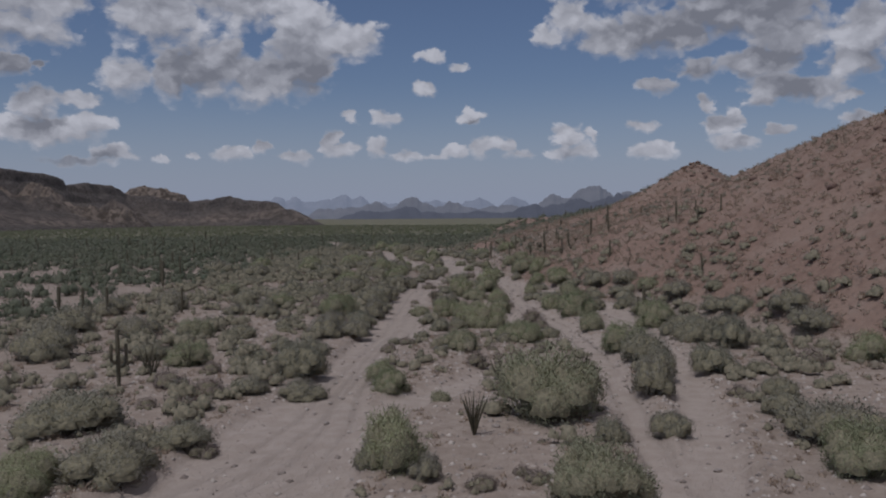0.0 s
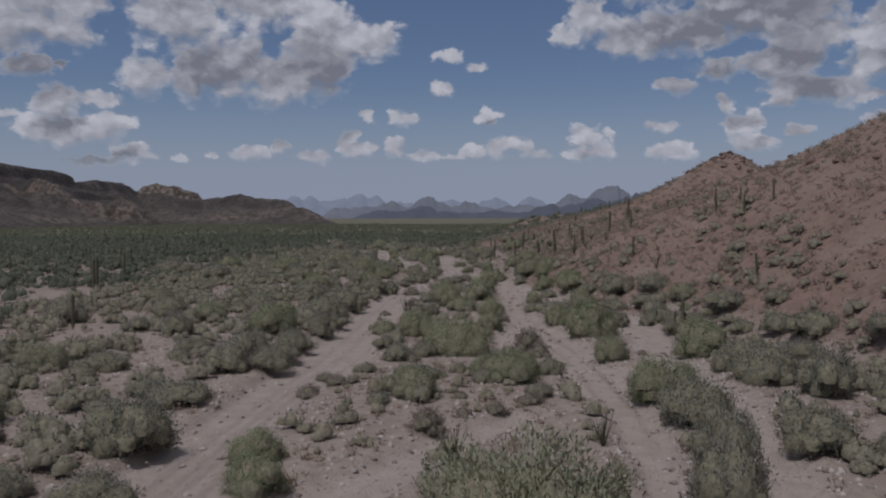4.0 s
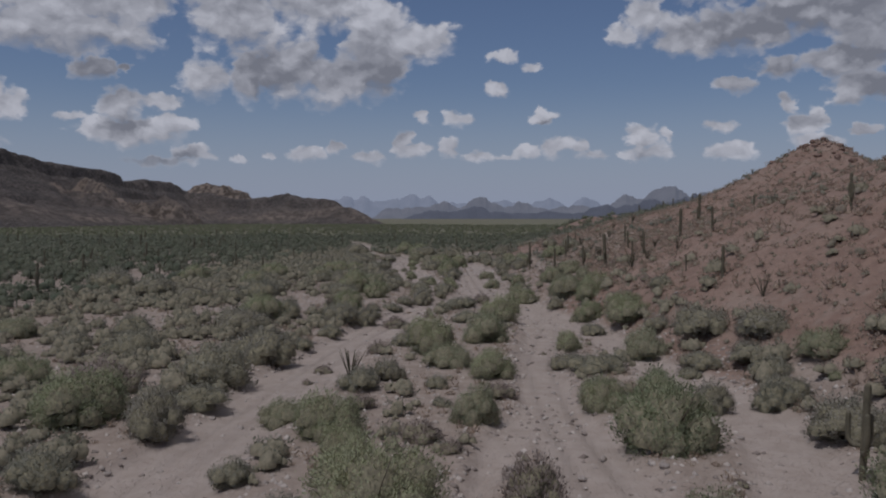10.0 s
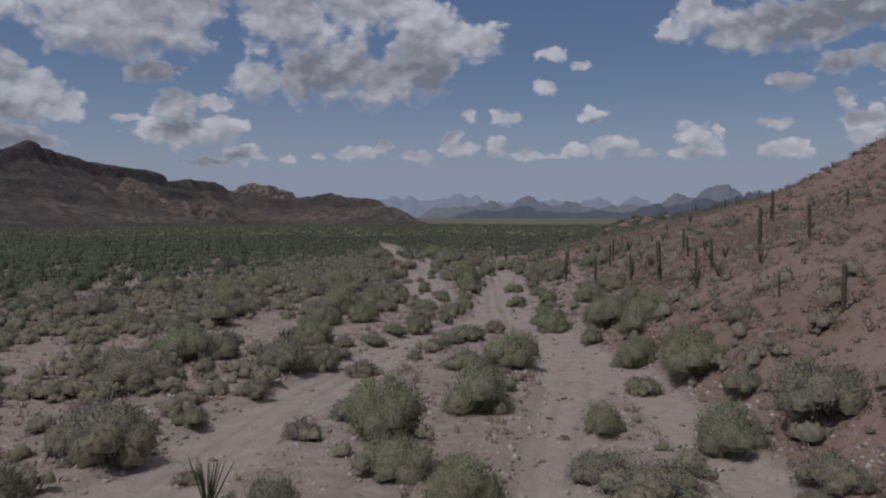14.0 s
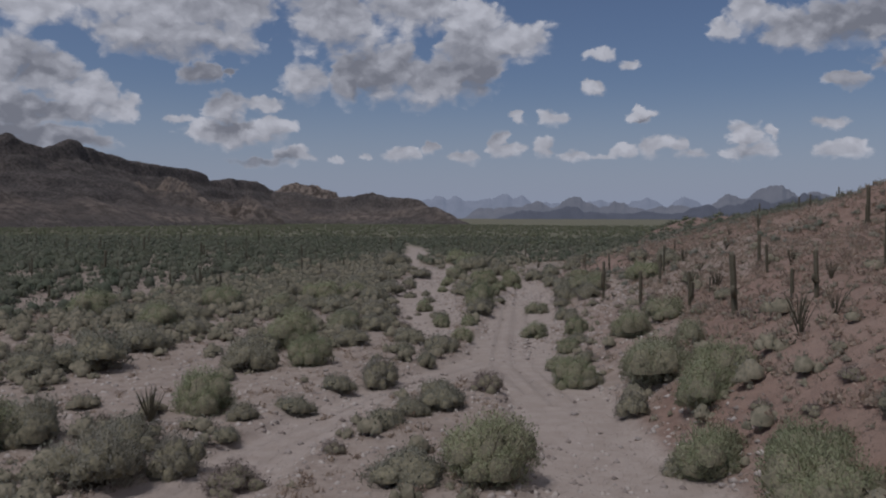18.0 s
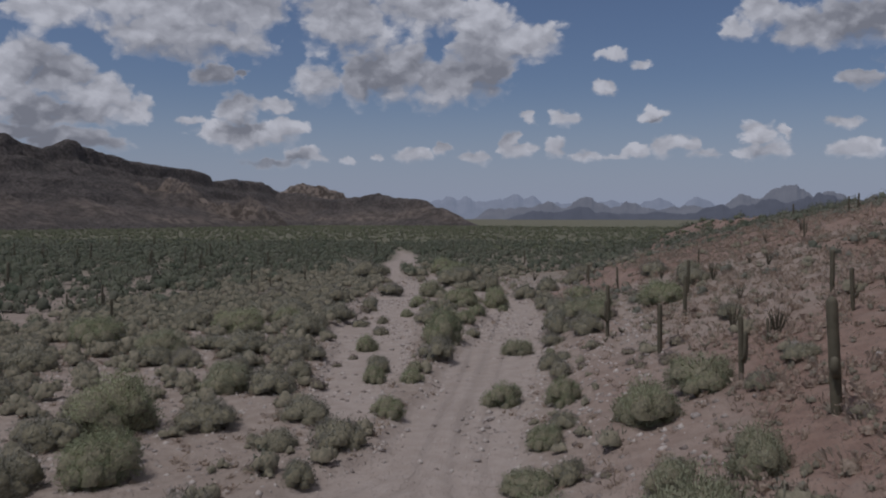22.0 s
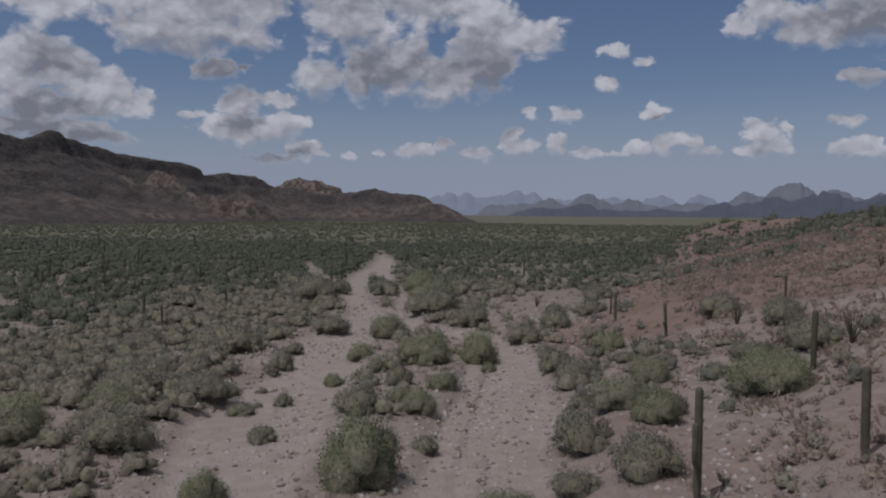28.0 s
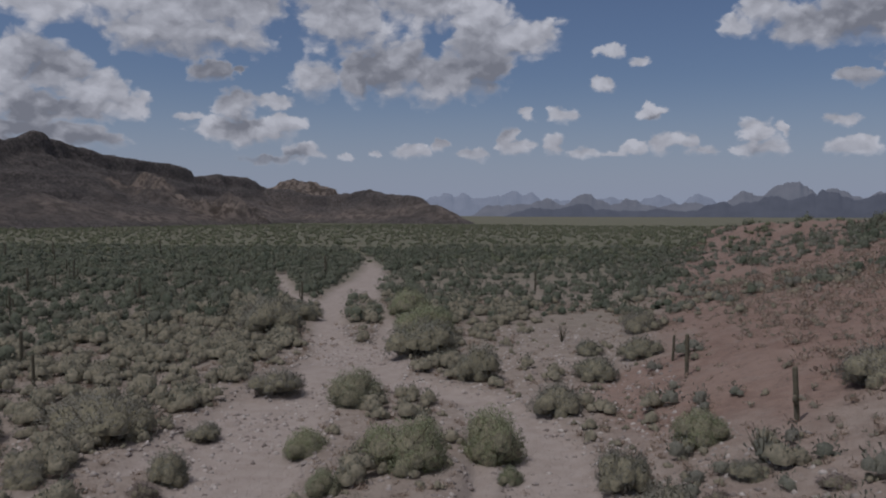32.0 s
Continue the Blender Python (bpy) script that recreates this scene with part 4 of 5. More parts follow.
GREEN_B = ((7.7, 107.6, 2.7, 2.3), (-3.1, 107.8, 2.9, 1.5), (14.4, 110.4, 2.5, 2.1), (17.9, 112.6, 2.8, 2.3), (-22.5, 115, 3.6, 2.2), (29.2, 115.9, 1, 0.6), (29.8, 119.5, 3.3, 2),
    (8.1, 120.3, 3.4, 2.1), (4.5, 123.6, 3.6, 2), (3, 129.9, 3.7, 3.3), (19.8, 130, 3.7, 3), (14, 132, 2.3, 1.7), (-34.9, 133.9, 3.4, 2.1), (7.1, 136.1, 4.5, 2.9),
    (20.9, 146.1, 4.3, 2.9), (8, 149.2, 4.1, 2.9), (-17.5, 149.2, 4.9, 3), (20.7, 149.3, 3.4, 2.4), (17.4, 152.6, 3.4, 2.4), (-9.9, 158.4, 3.7, 2.7), (17.9, 159.7, 3.4, 2.8),
    (19.1, 161, 3.5, 2.5), (16, 168.4, 4.7, 3.3), (10.9, 171.5, 3.1, 2.3))
GREEN_C = ((18.5, 172.2, 2.4, 2), (-9.2, 173.4, 3.4, 2.6), (15.5, 174.1, 2.1, 1.4), (9.5, 177.1, 2.3, 1.3), (-13.4, 181.7, 5, 3.6), (9.7, 183.1, 1.8, 1.5), (14.7, 183.6, 3.2, 2.6),
    (18, 187.1, 3.4, 2.2), (0, 188.1, 2, 1.4), (-31.7, 190.4, 4.5, 2.8), (10.2, 192.1, 2.1, 1.9), (-12.5, 192.2, 3.5, 2.3), (6.2, 194, 2.6, 1.7), (-43.5, 197.5, 5.2, 3.2),
    (-1, 197.9, 1.8, 1.2), (-4.2, 199, 1.7, 1.5), (-1.9, 202.1, 1.2, 1), (-23.6, 203.2, 4.2, 2.6), (-33, 208.1, 4.7, 2.9), (7.7, 211.7, 1, 0.7), (-9.2, 212.9, 2.2, 1.7),
    (4.3, 213.8, 2.8, 1.6), (-2.7, 216.6, 4.1, 3.7), (-23.7, 218.1, 4.9, 2.7))
GREEN_D = ((-22.1, 225.1, 3.4, 2.1), (11.2, 225.3, 2.5, 2.3), (18.5, 227.8, 3.5, 2), (17.2, 229.1, 4.5, 2.8), (9.5, 229.2, 3.9, 2.1), (-3.1, 229.7, 2.2, 1.6), (-5.3, 232.5, 1.8, 1.1),
    (11.2, 236.2, 2.8, 2.1), (-2.9, 236.7, 2.2, 1.6), (-12, 238.3, 1.7, 1.2), (-9.7, 242.2, 1.8, 1.3), (-6.5, 246.8, 4.2, 2.7), (-1.5, 246.9, 1.5, 1), (-13.2, 248.6, 2.9, 1.6),
    (21.8, 249, 2.8, 1.7), (-2.8, 250.5, 3.7, 3.2), (8.3, 251.7, 2.9, 2), (-14.1, 259.9, 3.9, 2.7), (-16.6, 290.1, 6.1, 3.8), (-17.1, 296.2, 5.1, 3.2), (-23.4, 310.2, 5.9, 3.7))
GREEN = GREEN_A + GREEN_B + GREEN_C + GREEN_D
CREOSOTE_A = ((-0.8, 39, 1.7, 1.5), (-16.4, 39.8, 5, 2.4), (7.3, 40.1, 2, 1.2), (-3.6, 41.1, 1.8, 1.6), (-14.6, 44.9, 3.6, 1.6), (21.8, 45.1, 5.5, 2.7), (9.2, 45.1, 1.9, 1.7),
    (13.3, 47.7, 2.4, 1.6), (-22.4, 49.1, 5.9, 2.6), (21.2, 50.8, 3, 1.9), (23.4, 56.6, 2.5, 1.7), (15.1, 57.7, 3.3, 3), (-13.7, 57.8, 2.5, 1.5), (-10.4, 58.7, 3.2, 1.6),
    (16.7, 63.4, 3.2, 2.9), (24.8, 64.8, 1.9, 1.2), (-11.3, 65.1, 4, 3.1), (21.5, 65.3, 3.5, 2.5), (16.7, 70.1, 4.3, 3), (-25.7, 72.2, 3.2, 1.9), (-16, 72.7, 1.9, 1.1),
    (-35.1, 73, 6.1, 3.7), (-0.3, 74.5, 1.4, 0.9), (-12.6, 75.1, 4.4, 1.7))
CREOSOTE_B = ((-15, 76.7, 2.3, 1.4), (9.5, 76.8, 1.9, 1.1), (31.1, 77.3, 2.5, 1.5), (27.5, 77.5, 3.6, 3.3), (6.2, 81.2, 2, 1.2), (36.8, 81.4, 4.9, 2.9), (24.8, 81.5, 3.8, 2.5),
    (1.5, 82.3, 3.1, 1.3), (2.8, 82.8, 1.4, 0.8), (26.4, 84.1, 4.2, 2.5), (-5, 84.1, 1.3, 0.8), (10.9, 84.3, 2.1, 1.4), (4.4, 84.4, 1.4, 0.9), (-2.2, 84.5, 1.5, 0.9),
    (-12, 84.8, 3.9, 2.4), (-20.9, 85, 3, 1.8), (-9.6, 85.7, 3.5, 1.9), (23.6, 85.7, 1.9, 1.7), (-32.5, 86.3, 4.4, 2.6), (37.1, 87.6, 4.5, 2.7), (25.8, 88.1, 4, 2.4),
    (-0.4, 89.1, 2.4, 1.6), (-17.5, 89.9, 1.8, 1.1), (31, 90.1, 3.1, 1.9))
CREOSOTE_C = ((-9.6, 90.3, 3.3, 1.6), (-41.1, 90.8, 5.4, 3.2), (-12.6, 91.4, 3.4, 2.5), (1.4, 91.5, 2.3, 1.4), (-18.3, 94.1, 2.3, 1.4), (-9.4, 94.6, 2.9, 1.9), (33.9, 95.5, 4.2, 2.5),
    (-1.9, 96.1, 1.9, 1.3), (32.7, 99.6, 3.3, 2), (-22.3, 103.4, 3.3, 2.5), (-8.7, 103.4, 3, 2.7), (30.8, 103.5, 2.4, 1.4), (34.6, 104.7, 2.7, 1.6), (25.9, 105.4, 3.9, 2.3),
    (-27, 105.9, 2.9, 1.7), (-43.3, 107.2, 4.7, 2.8), (-8.7, 109.6, 3.7, 1.6), (31.5, 109.7, 4.3, 2.6), (5.3, 110.7, 1.2, 0.7), (-37.5, 112.2, 4.8, 2.9), (20.9, 112.4, 2.4, 2.1),
    (14.5, 112.5, 2.3, 2), (24.6, 112.7, 2.2, 1.9), (-0.1, 114.9, 2.8, 1.7))
CREOSOTE_D = ((25.8, 115.2, 3, 1.8), (-10.2, 115.3, 4.8, 3), (4.7, 116, 1.7, 1), (1.2, 117.7, 2.1, 1.9), (-28.3, 119, 4.2, 2.5), (26.7, 119.7, 2.9, 1.9), (15.3, 122.1, 4.1, 1.6),
    (21.9, 122.6, 1.7, 1), (26.5, 123.9, 3.4, 1.7), (-9.1, 124.1, 4.6, 3.2), (23, 124.5, 3.1, 1.5), (-19.5, 125.1, 3.9, 2.4), (13.4, 125.1, 2.4, 1.2), (-22.4, 125.9, 2.1, 1.2),
    (27.9, 127.3, 4.4, 2.6), (-27.2, 129.2, 2.9, 1.7), (-7.9, 130.5, 2, 1.2), (0.2, 132.3, 2.4, 1.4), (24.9, 132.5, 4.7, 2.9), (-24.8, 135.8, 3.8, 2.3), (-7.4, 137.7, 2.2, 1.3),
    (-15.8, 138.3, 4.6, 2.7), (22.5, 138.9, 2.6, 1.6), (17.1, 143.4, 2.3, 1.4))
CREOSOTE_E = ((-7.6, 145.3, 3.6, 2.6), (-5.9, 148.3, 2.4, 2.2), (4.8, 148.4, 3.8, 1.4), (24.3, 148.5, 2.3, 1.4), (-9.4, 150, 3.1, 1.9), (-14.9, 150.2, 3.1, 2.5), (16.4, 152.7, 1.9, 1.1),
    (-5.7, 152.8, 1.5, 0.9), (-11.2, 153.5, 1.3, 0.8), (-6.6, 156.7, 1.9, 1.2), (1.4, 156.9, 2.4, 1.2), (2.4, 159, 1.9, 1.3), (-4.8, 159.7, 2.3, 1.3), (3.9, 161.1, 2.9, 1.6),
    (14.5, 162.6, 2, 1.7), (-29.8, 163.1, 4.3, 2.6), (-26, 164.9, 3.5, 2.1), (-4, 165.2, 2.2, 1.3), (2.4, 165.3, 2.1, 1.1), (-23.7, 168.5, 5.7, 3.1), (-2.3, 168.6, 2.7, 2.3),
    (-12.8, 170.8, 3.8, 2.5), (11.9, 171.1, 1.9, 1.2), (-38.5, 171.2, 5.5, 3.3))
CREOSOTE_F = ((-0.5, 175.6, 1.6, 1.4), (-24.6, 176.4, 4.2, 2.5), (11.4, 177.7, 1.6, 1.4), (-15.2, 178.2, 3.2, 1.9), (-49.5, 179.9, 6.2, 3.7), (-3.6, 180.2, 2.4, 1.2), (-0.5, 181.1, 2.9, 1.8),
    (-9, 183.3, 3.6, 1.8), (20.3, 183.8, 1.8, 1.1), (10.6, 186.4, 1.9, 1.1), (-4.5, 186.5, 3.4, 1.5), (-26.1, 186.9, 3.1, 1.9), (22.8, 187.1, 1.9, 1.1), (-37.4, 192.6, 3.6, 2.2),
    (-32.8, 192.6, 4, 2.4), (-9.5, 192.8, 3.1, 1.9), (-30.9, 196, 3.4, 2), (-13.7, 196.3, 2.6, 2.1), (-9.6, 198, 2.3, 1.7), (-22.7, 199.9, 2.8, 1.7), (-20, 200.3, 2.8, 1.7),
    (9.5, 200.8, 1.8, 1.6), (-4.9, 202.7, 1.8, 1.5), (-13.1, 205, 3.4, 2))
CREOSOTE_G = ((-11.1, 205.1, 2.3, 1.4), (8.2, 205.6, 2.1, 1.5), (-18.1, 206.4, 4.3, 2.2), (-6.3, 206.6, 1.6, 1), (-21.6, 207.5, 2.7, 1.6), (21.9, 207.7, 2.1, 1.5), (-1.1, 207.7, 3.2, 2.2),
    (9, 208, 1.6, 0.9), (10.4, 216.7, 3.3, 2.2), (7.5, 216.7, 2.2, 1.3), (-17.2, 218, 4.2, 2.5), (-30.9, 220.6, 3.9, 2.3), (-1, 222.4, 1.7, 1), (7.3, 222.9, 3.3, 2.8),
    (-10.9, 222.9, 1.8, 1.1), (-14.7, 228.4, 1.8, 1.1), (-22.7, 228.5, 4.5, 2.6), (-6.7, 228.8, 3, 1.9), (-18, 229.7, 4, 2.2), (-13, 231.2, 1.2, 1.1), (6.9, 232.8, 1.7, 1),
    (15.3, 234.1, 1.8, 1.1), (21.3, 235.2, 3.6, 2.2), (-25.2, 235.7, 3, 1.8))
CREOSOTE_H = ((17.5, 236.8, 2.2, 1.3), (-6.5, 237.3, 2, 1.8), (-24.1, 239.9, 2, 1.2), (6, 240.3, 3.7, 2.3), (-18.1, 243.1, 2.3, 2), (9.8, 245.1, 1.8, 1.1), (4.2, 245.4, 2.6, 2.3),
    (21.2, 245.8, 3, 2.3), (-32.8, 246.2, 4.1, 2.5), (-25.8, 248.7, 6.1, 3.1), (-20.3, 250.7, 2.2, 1.3), (18, 255.8, 3.9, 2.6), (-0.1, 260.7, 3.8, 2.3), (-20.8, 262.6, 4.1, 2.1),
    (-7, 270.4, 3.8, 3.2), (2.1, 272.4, 3.8, 2.3), (5.8, 279.3, 3.6, 2.1), (-13.8, 280.8, 6.1, 3.7), (1, 283, 2.7, 1.6), (-34.9, 293.1, 7.5, 4.5), (5.9, 293.3, 4.2, 2.5),
    (-34.9, 303.4, 4.3, 2.6))
CREOSOTE = CREOSOTE_A + CREOSOTE_B + CREOSOTE_C + CREOSOTE_D + CREOSOTE_E + CREOSOTE_F + CREOSOTE_G + CREOSOTE_H
DRY_A = ((1.6, 37.3, 1.6, 0.9), (4.4, 38.2, 1.4, 0.8), (3.7, 39.2, 1.1, 0.7), (-13.2, 44.6, 1.8, 1), (5.4, 45.1, 0.6, 0.4), (-16.9, 53.3, 1.9, 1.1), (-19.6, 53.7, 1.6, 0.9),
    (20.5, 56.5, 1.7, 1), (-16.8, 58.2, 2.5, 1.4), (3.9, 59.6, 1.2, 0.7), (-20.4, 60.6, 2.7, 1.6), (-18.9, 66.2, 2, 1.2), (30.3, 67.1, 3, 1.7), (2.9, 69.1, 1.9, 1.4),
    (4.7, 71.6, 1.2, 0.7), (6.6, 72.7, 1.4, 0.8), (8.6, 75, 1.6, 0.9), (4.4, 75.9, 1.1, 0.6), (-5.3, 79.1, 1.8, 1), (-3.5, 80, 1.6, 0.9), (-13.2, 87.9, 1.2, 0.7),
    (0.8, 88.8, 1.4, 0.8), (10.8, 91.1, 2, 1.4), (19.7, 94.6, 1, 0.6))
DRY_B = ((10.2, 94.7, 2.4, 2.2), (-17.7, 97.7, 1.5, 0.9), (18.7, 97.9, 0.7, 0.4), (6.7, 101.5, 1.4, 0.8), (5, 103.6, 2.2, 1.3), (0.5, 109.8, 2, 1.2), (-15.6, 112.2, 4.4, 2.6),
    (8.5, 113.5, 2.1, 1.3), (-4.5, 118.3, 0.8, 0.5), (-4.2, 122.2, 1.3, 0.8), (-1.3, 128.7, 2.2, 1.3), (11.9, 131.5, 0.8, 0.4), (-2.5, 146.9, 2.5, 1.4), (0.4, 151.5, 1.4, 0.8),
    (21.8, 152.5, 1.1, 0.6), (-13.2, 153.6, 1.3, 0.8), (23.8, 154.2, 1.4, 0.8), (20.2, 155.7, 1.2, 0.7), (-13.1, 163.7, 1.5, 0.9), (5.4, 166.8, 2.2, 1.5), (22.4, 174.3, 1.2, 0.7),
    (-3, 176.4, 1.1, 0.6), (13.1, 176.9, 0.8, 0.4), (12.2, 177.6, 1, 0.6))
DRY_C = ((-0.2, 190.6, 1.1, 0.6), (-7.2, 195.3, 1.6, 0.9), (16.7, 196.9, 1.6, 0.9), (14.9, 198, 1, 0.6), (14.3, 199.8, 1, 0.6), (10.9, 200.8, 1, 0.6), (17.5, 201.9, 1.6, 0.9),
    (14.2, 204, 1.1, 0.7), (-9.1, 204.6, 1, 0.6), (-8.8, 208.1, 1, 0.6), (11.6, 209.1, 1.3, 0.7), (12.4, 227.4, 1.7, 1), (12.6, 228.8, 1.6, 0.9), (-14.5, 230.3, 0.9, 0.5),
    (-16.2, 234.6, 1, 0.6), (-18, 240.3, 1.5, 0.9), (14.9, 240.7, 1.4, 0.8), (12.7, 241.8, 1.4, 0.8), (8, 242.3, 1.1, 0.6))
DRY = DRY_A + DRY_B + DRY_C
SAGUAROS_A = ((-45.8, 97.5, 4.8), (-52.7, 102.8, 2.8), (-43.4, 105.8, 4), (-34.7, 108.5, 3.6), (-48, 109.1, 3.7), (35.6, 112.9, 2.8), (45.6, 135.2, 3),
    (42, 135.8, 2.7), (28.6, 141.2, 3.2), (27.2, 150.5, 1.9), (-51.7, 151.1, 5), (-55, 159.8, 4.7), (32.9, 163.5, 3.2), (26.2, 171.5, 3.3),
    (24.8, 172, 2.6), (31.5, 175.5, 4.3), (21.8, 175.7, 4.8), (22.1, 193.3, 1.7), (22.5, 195, 1.5), (27.6, 196.5, 2.9), (-50.7, 199, 3.2), (28.1, 203.9, 3.6), (16.2, 200.6, 3.7), (-49, 211, 2.3), (18.9, 214.6, 3.8), (-38.5, 217.8, 3.4), (-52.8, 229.8, 2.6), (20.3,
    230.5, 3.7))
SAGUAROS_B = ((46.8, 233.7, 5.3), (13.1, 251.8, 3.1), (23.8, 258.4, 2.4), (-39.5, 259.9, 2.7), (-45.6, 266.1, 3.3), (8.7, 267.5, 3.2), (8.1, 274, 2.3),
    (-40.7, 277.1, 2.9), (-54.7, 299, 2.3), (-10.2, 346.8, 3.7))
SAGUAROS = SAGUAROS_A + SAGUAROS_B
OCOTILLOS = ((1.7, 46.9, 2.7), (4.2, 62.3, 2.4), (-22.6, 63.2, 2.3), (-23.8, 65.6, 2.5), (11.4, 65.8, 1.9), (-21.4, 68.3, 2.1), (-1.4, 117.8, 2.4),
    (30.1, 133.9, 2.3), (-19.1, 140.1, 1.8), (-21.1, 152, 1.6), (-11, 154.7, 2.2), (23.4, 163, 2.2), (23.8, 165.3, 2.3), (28.7, 178.3, 1.6),
    (29.7, 196.7, 1.9), (21, 200.1, 2.3), (23.6, 216.6, 1.6), (23.1, 233.4, 2.3), (29, 235.3, 1.8), (27.6, 239, 1.6), (10.6, 246.9, 1.9), (18.5,
    249.3, 1.8), (-1.8, 289.8, 2))
CHOLLAS = ((21.4, 210.3, 0.7), (12.3, 210.7, 0.7), (19.7, 211, 0.8), (25.4, 212.5, 0.9), (12.9, 212.5, 0.9), (19, 213.3, 0.7), (21.7, 214.6, 0.8),
    (13.6, 214.8, 0.9), (17.8, 215.1, 0.6), (24.8, 215.2, 0.8), (16.1, 215.7, 1), (17.4, 216.4, 0.9))
SAGUAROS_ARMED = ((-24.3, 61, 4.7), (24.1, 99.4, 4.4), (19.7, 186.3, 3.7), (12.4, 213.2, 4.8))
PLACED = [(x, y, w * 0.5) for x, y, w, h in GREEN + CREOSOTE + DRY]

# ---- bushes, cactus and stones that can be told apart ----
palo_verde = bush_models("palo_verde", "bush", (
    "spreading olive-green palo verde bush on sandy ground", "broad leafy green desert bush beside the wash",
    "loose green palo verde with pale twigs showing", "rounded green mesquite bush on the gravel bank"),
    MAT_GREEN, 4.0, 2.5, 2500, 6, 0.047, 0.075, 4, 500, 0.74)
creosote = bush_models("creosote_bush", "bush", (
    "grey-green creosote bush on stony gravel", "dark open creosote bush with thin stems",
    "low wide creosote bush on pale soil", "dusty grey-green desert shrub"),
    MAT_CREOSOTE, 2.8, 1.7, 1250, 6, 0.043, 0.06, 4, 540, 0.74)
dry_brush = bush_models("dry_brush", "bush", (
    "brown leafless dry shrub on sand", "dead grey-brown brush with tangled twigs", "withered tan shrub on gravel"),
    MAT_DRY, 1.8, 1.1, 640, 6, 0.04, 0.055, 6, 580, 0.68)
plant(palo_verde, [(x, y, w / 3.35, h / 2.2) for x, y, w, h in GREEN], "green bushes of the valley", 31)
plant(creosote, [(x, y, w / 2.35, h / 1.5) for x, y, w, h in CREOSOTE], "creosote bushes of the valley", 32)
plant(dry_brush, [(x, y, w / 1.6, h / 0.98) for x, y, w, h in DRY], "dry bushes of the valley", 33)
drop_models(palo_verde + creosote + dry_brush)


def ribbed(points, radius, ribs=13, rows_top=4):
    """A pleated cactus column along points, with a domed end."""
    p = np.array(points, float)
    sides = ribs * 2
    ang = np.arange(sides) / sides * 2 * math.pi
    prof = np.where(np.arange(sides) % 2, 0.84, 1.0)
    rings, rad = list(p), [radius] * len(p)
    t = p[-1] - p[-2]
    t = t / np.linalg.norm(t)
    for i in range(1, rows_top + 1):
        a = i / rows_top * math.pi / 2
        rings.append(p[-1] + t * radius * 1.2 * math.sin(a))
        rad.append(radius * max(math.cos(a), 0.08))
    rad[0] *= 0.8
    vs = []
    for i, q in enumerate(rings):
        d = rings[min(i + 1, len(rings) - 1)] - rings[max(i - 1, 0)]
        d = d / (np.linalg.norm(d) + 1e-9)
        u = np.cross(d, (0.2, 0.97, 0.1))
        u /= np.linalg.norm(u)
        w = np.cross(d, u)
        vs.append(q + rad[i] * prof[:, None] * (np.cos(ang)[:, None] * u + np.sin(ang)[:, None] * w))
    f, n = [], len(rings)
    for i in range(n - 1):
        for j in range(sides):
            a, b = i * sides + j, i * sides + (j + 1) % sides
            f += [(a, b, b + sides), (a, b + sides, a + sides)]
    return np.concatenate(vs), np.array(f)


def saguaro_model(label, arms, seed, thick=0.046):
    """A saguaro 1 m high; arms: start height, reach, turn (degrees), length, radius."""
    root = tagged(new("saguaro"), label, "cactus")
    r = np.random.default_rng(seed)
    lean = r.normal(size=2) * 0.003
    n = 7
    pts = [(lean[0] * i, lean[1] * i, -0.03 + 0.96 * i / (n - 1)) for i in range(n)]
    part("trunk", ribbed(pts, thick), MAT_CACTUS, root)
    for h, reach, turn, length, rad in arms:
        c, s = math.cos(radians(turn)), math.sin(radians(turn))
        way = [(0.0, h), (reach * 0.6, h - 0.005), (reach, h + 0.05), (reach * 1.03, h + 0.05 + length * 0.5), (reach, h + 0.05 + length)]
        part("arm", ribbed([(c * d, s * d, z) for d, z in way], rad, 9, 3), MAT_CACTUS, root)
    root.location = (0, -300, -60)
    return root


saguaro_plain = [saguaro_model("single-column ribbed green-brown saguaro cactus", (), 1),
                 saguaro_model("single slightly leaning ribbed saguaro cactus", (), 2),
                 saguaro_model("saguaro column with one small bud arm", ((0.36, 0.10, 40, 0.06, 0.036),), 3)]
saguaro_armed = [saguaro_model("tall ribbed saguaro with two upraised arms", ((0.34, 0.14, 20, 0.28, 0.026), (0.42, 0.13, 205, 0.22, 0.026)), 4, 0.034),
                 saguaro_model("saguaro cactus with a pair of raised arms", ((0.36, 0.14, 10, 0.3, 0.027), (0.3, 0.13, 150, 0.34, 0.026)), 5, 0.037),
                 saguaro_model("old saguaro with several arms held close", ((0.3, 0.14, 0, 0.32, 0.026), (0.36, 0.12, 130, 0.22, 0.024), (0.36, 0.14, 230, 0.24, 0.025)), 6, 0.034)]
plant(saguaro_plain, SAGUAROS, "saguaros", 77)
plant(saguaro_armed, SAGUAROS_ARMED, "saguaros", 78)
r = random.Random(12)
for i in range(62):
    x, y = r.uniform(-190, -38), r.uniform(120, 420)
    plant(saguaro_armed if r.random() < 0.4 else saguaro_plain, ((x, y, r.uniform(2.6, 5.2)),), "saguaros", i)
for i in range(12):
    y = r.uniform(60, 330)
    x = r.uniform(float(np.interp(y, HILL_Y, HILL_FOOT)) + 14, 76)
    plant(saguaro_plain if r.random() < 0.7 else saguaro_armed, ((x, y, r.uniform(1.8, 4.2)),), "saguaros", i + 100)
drop_models(saguaro_plain + saguaro_armed)


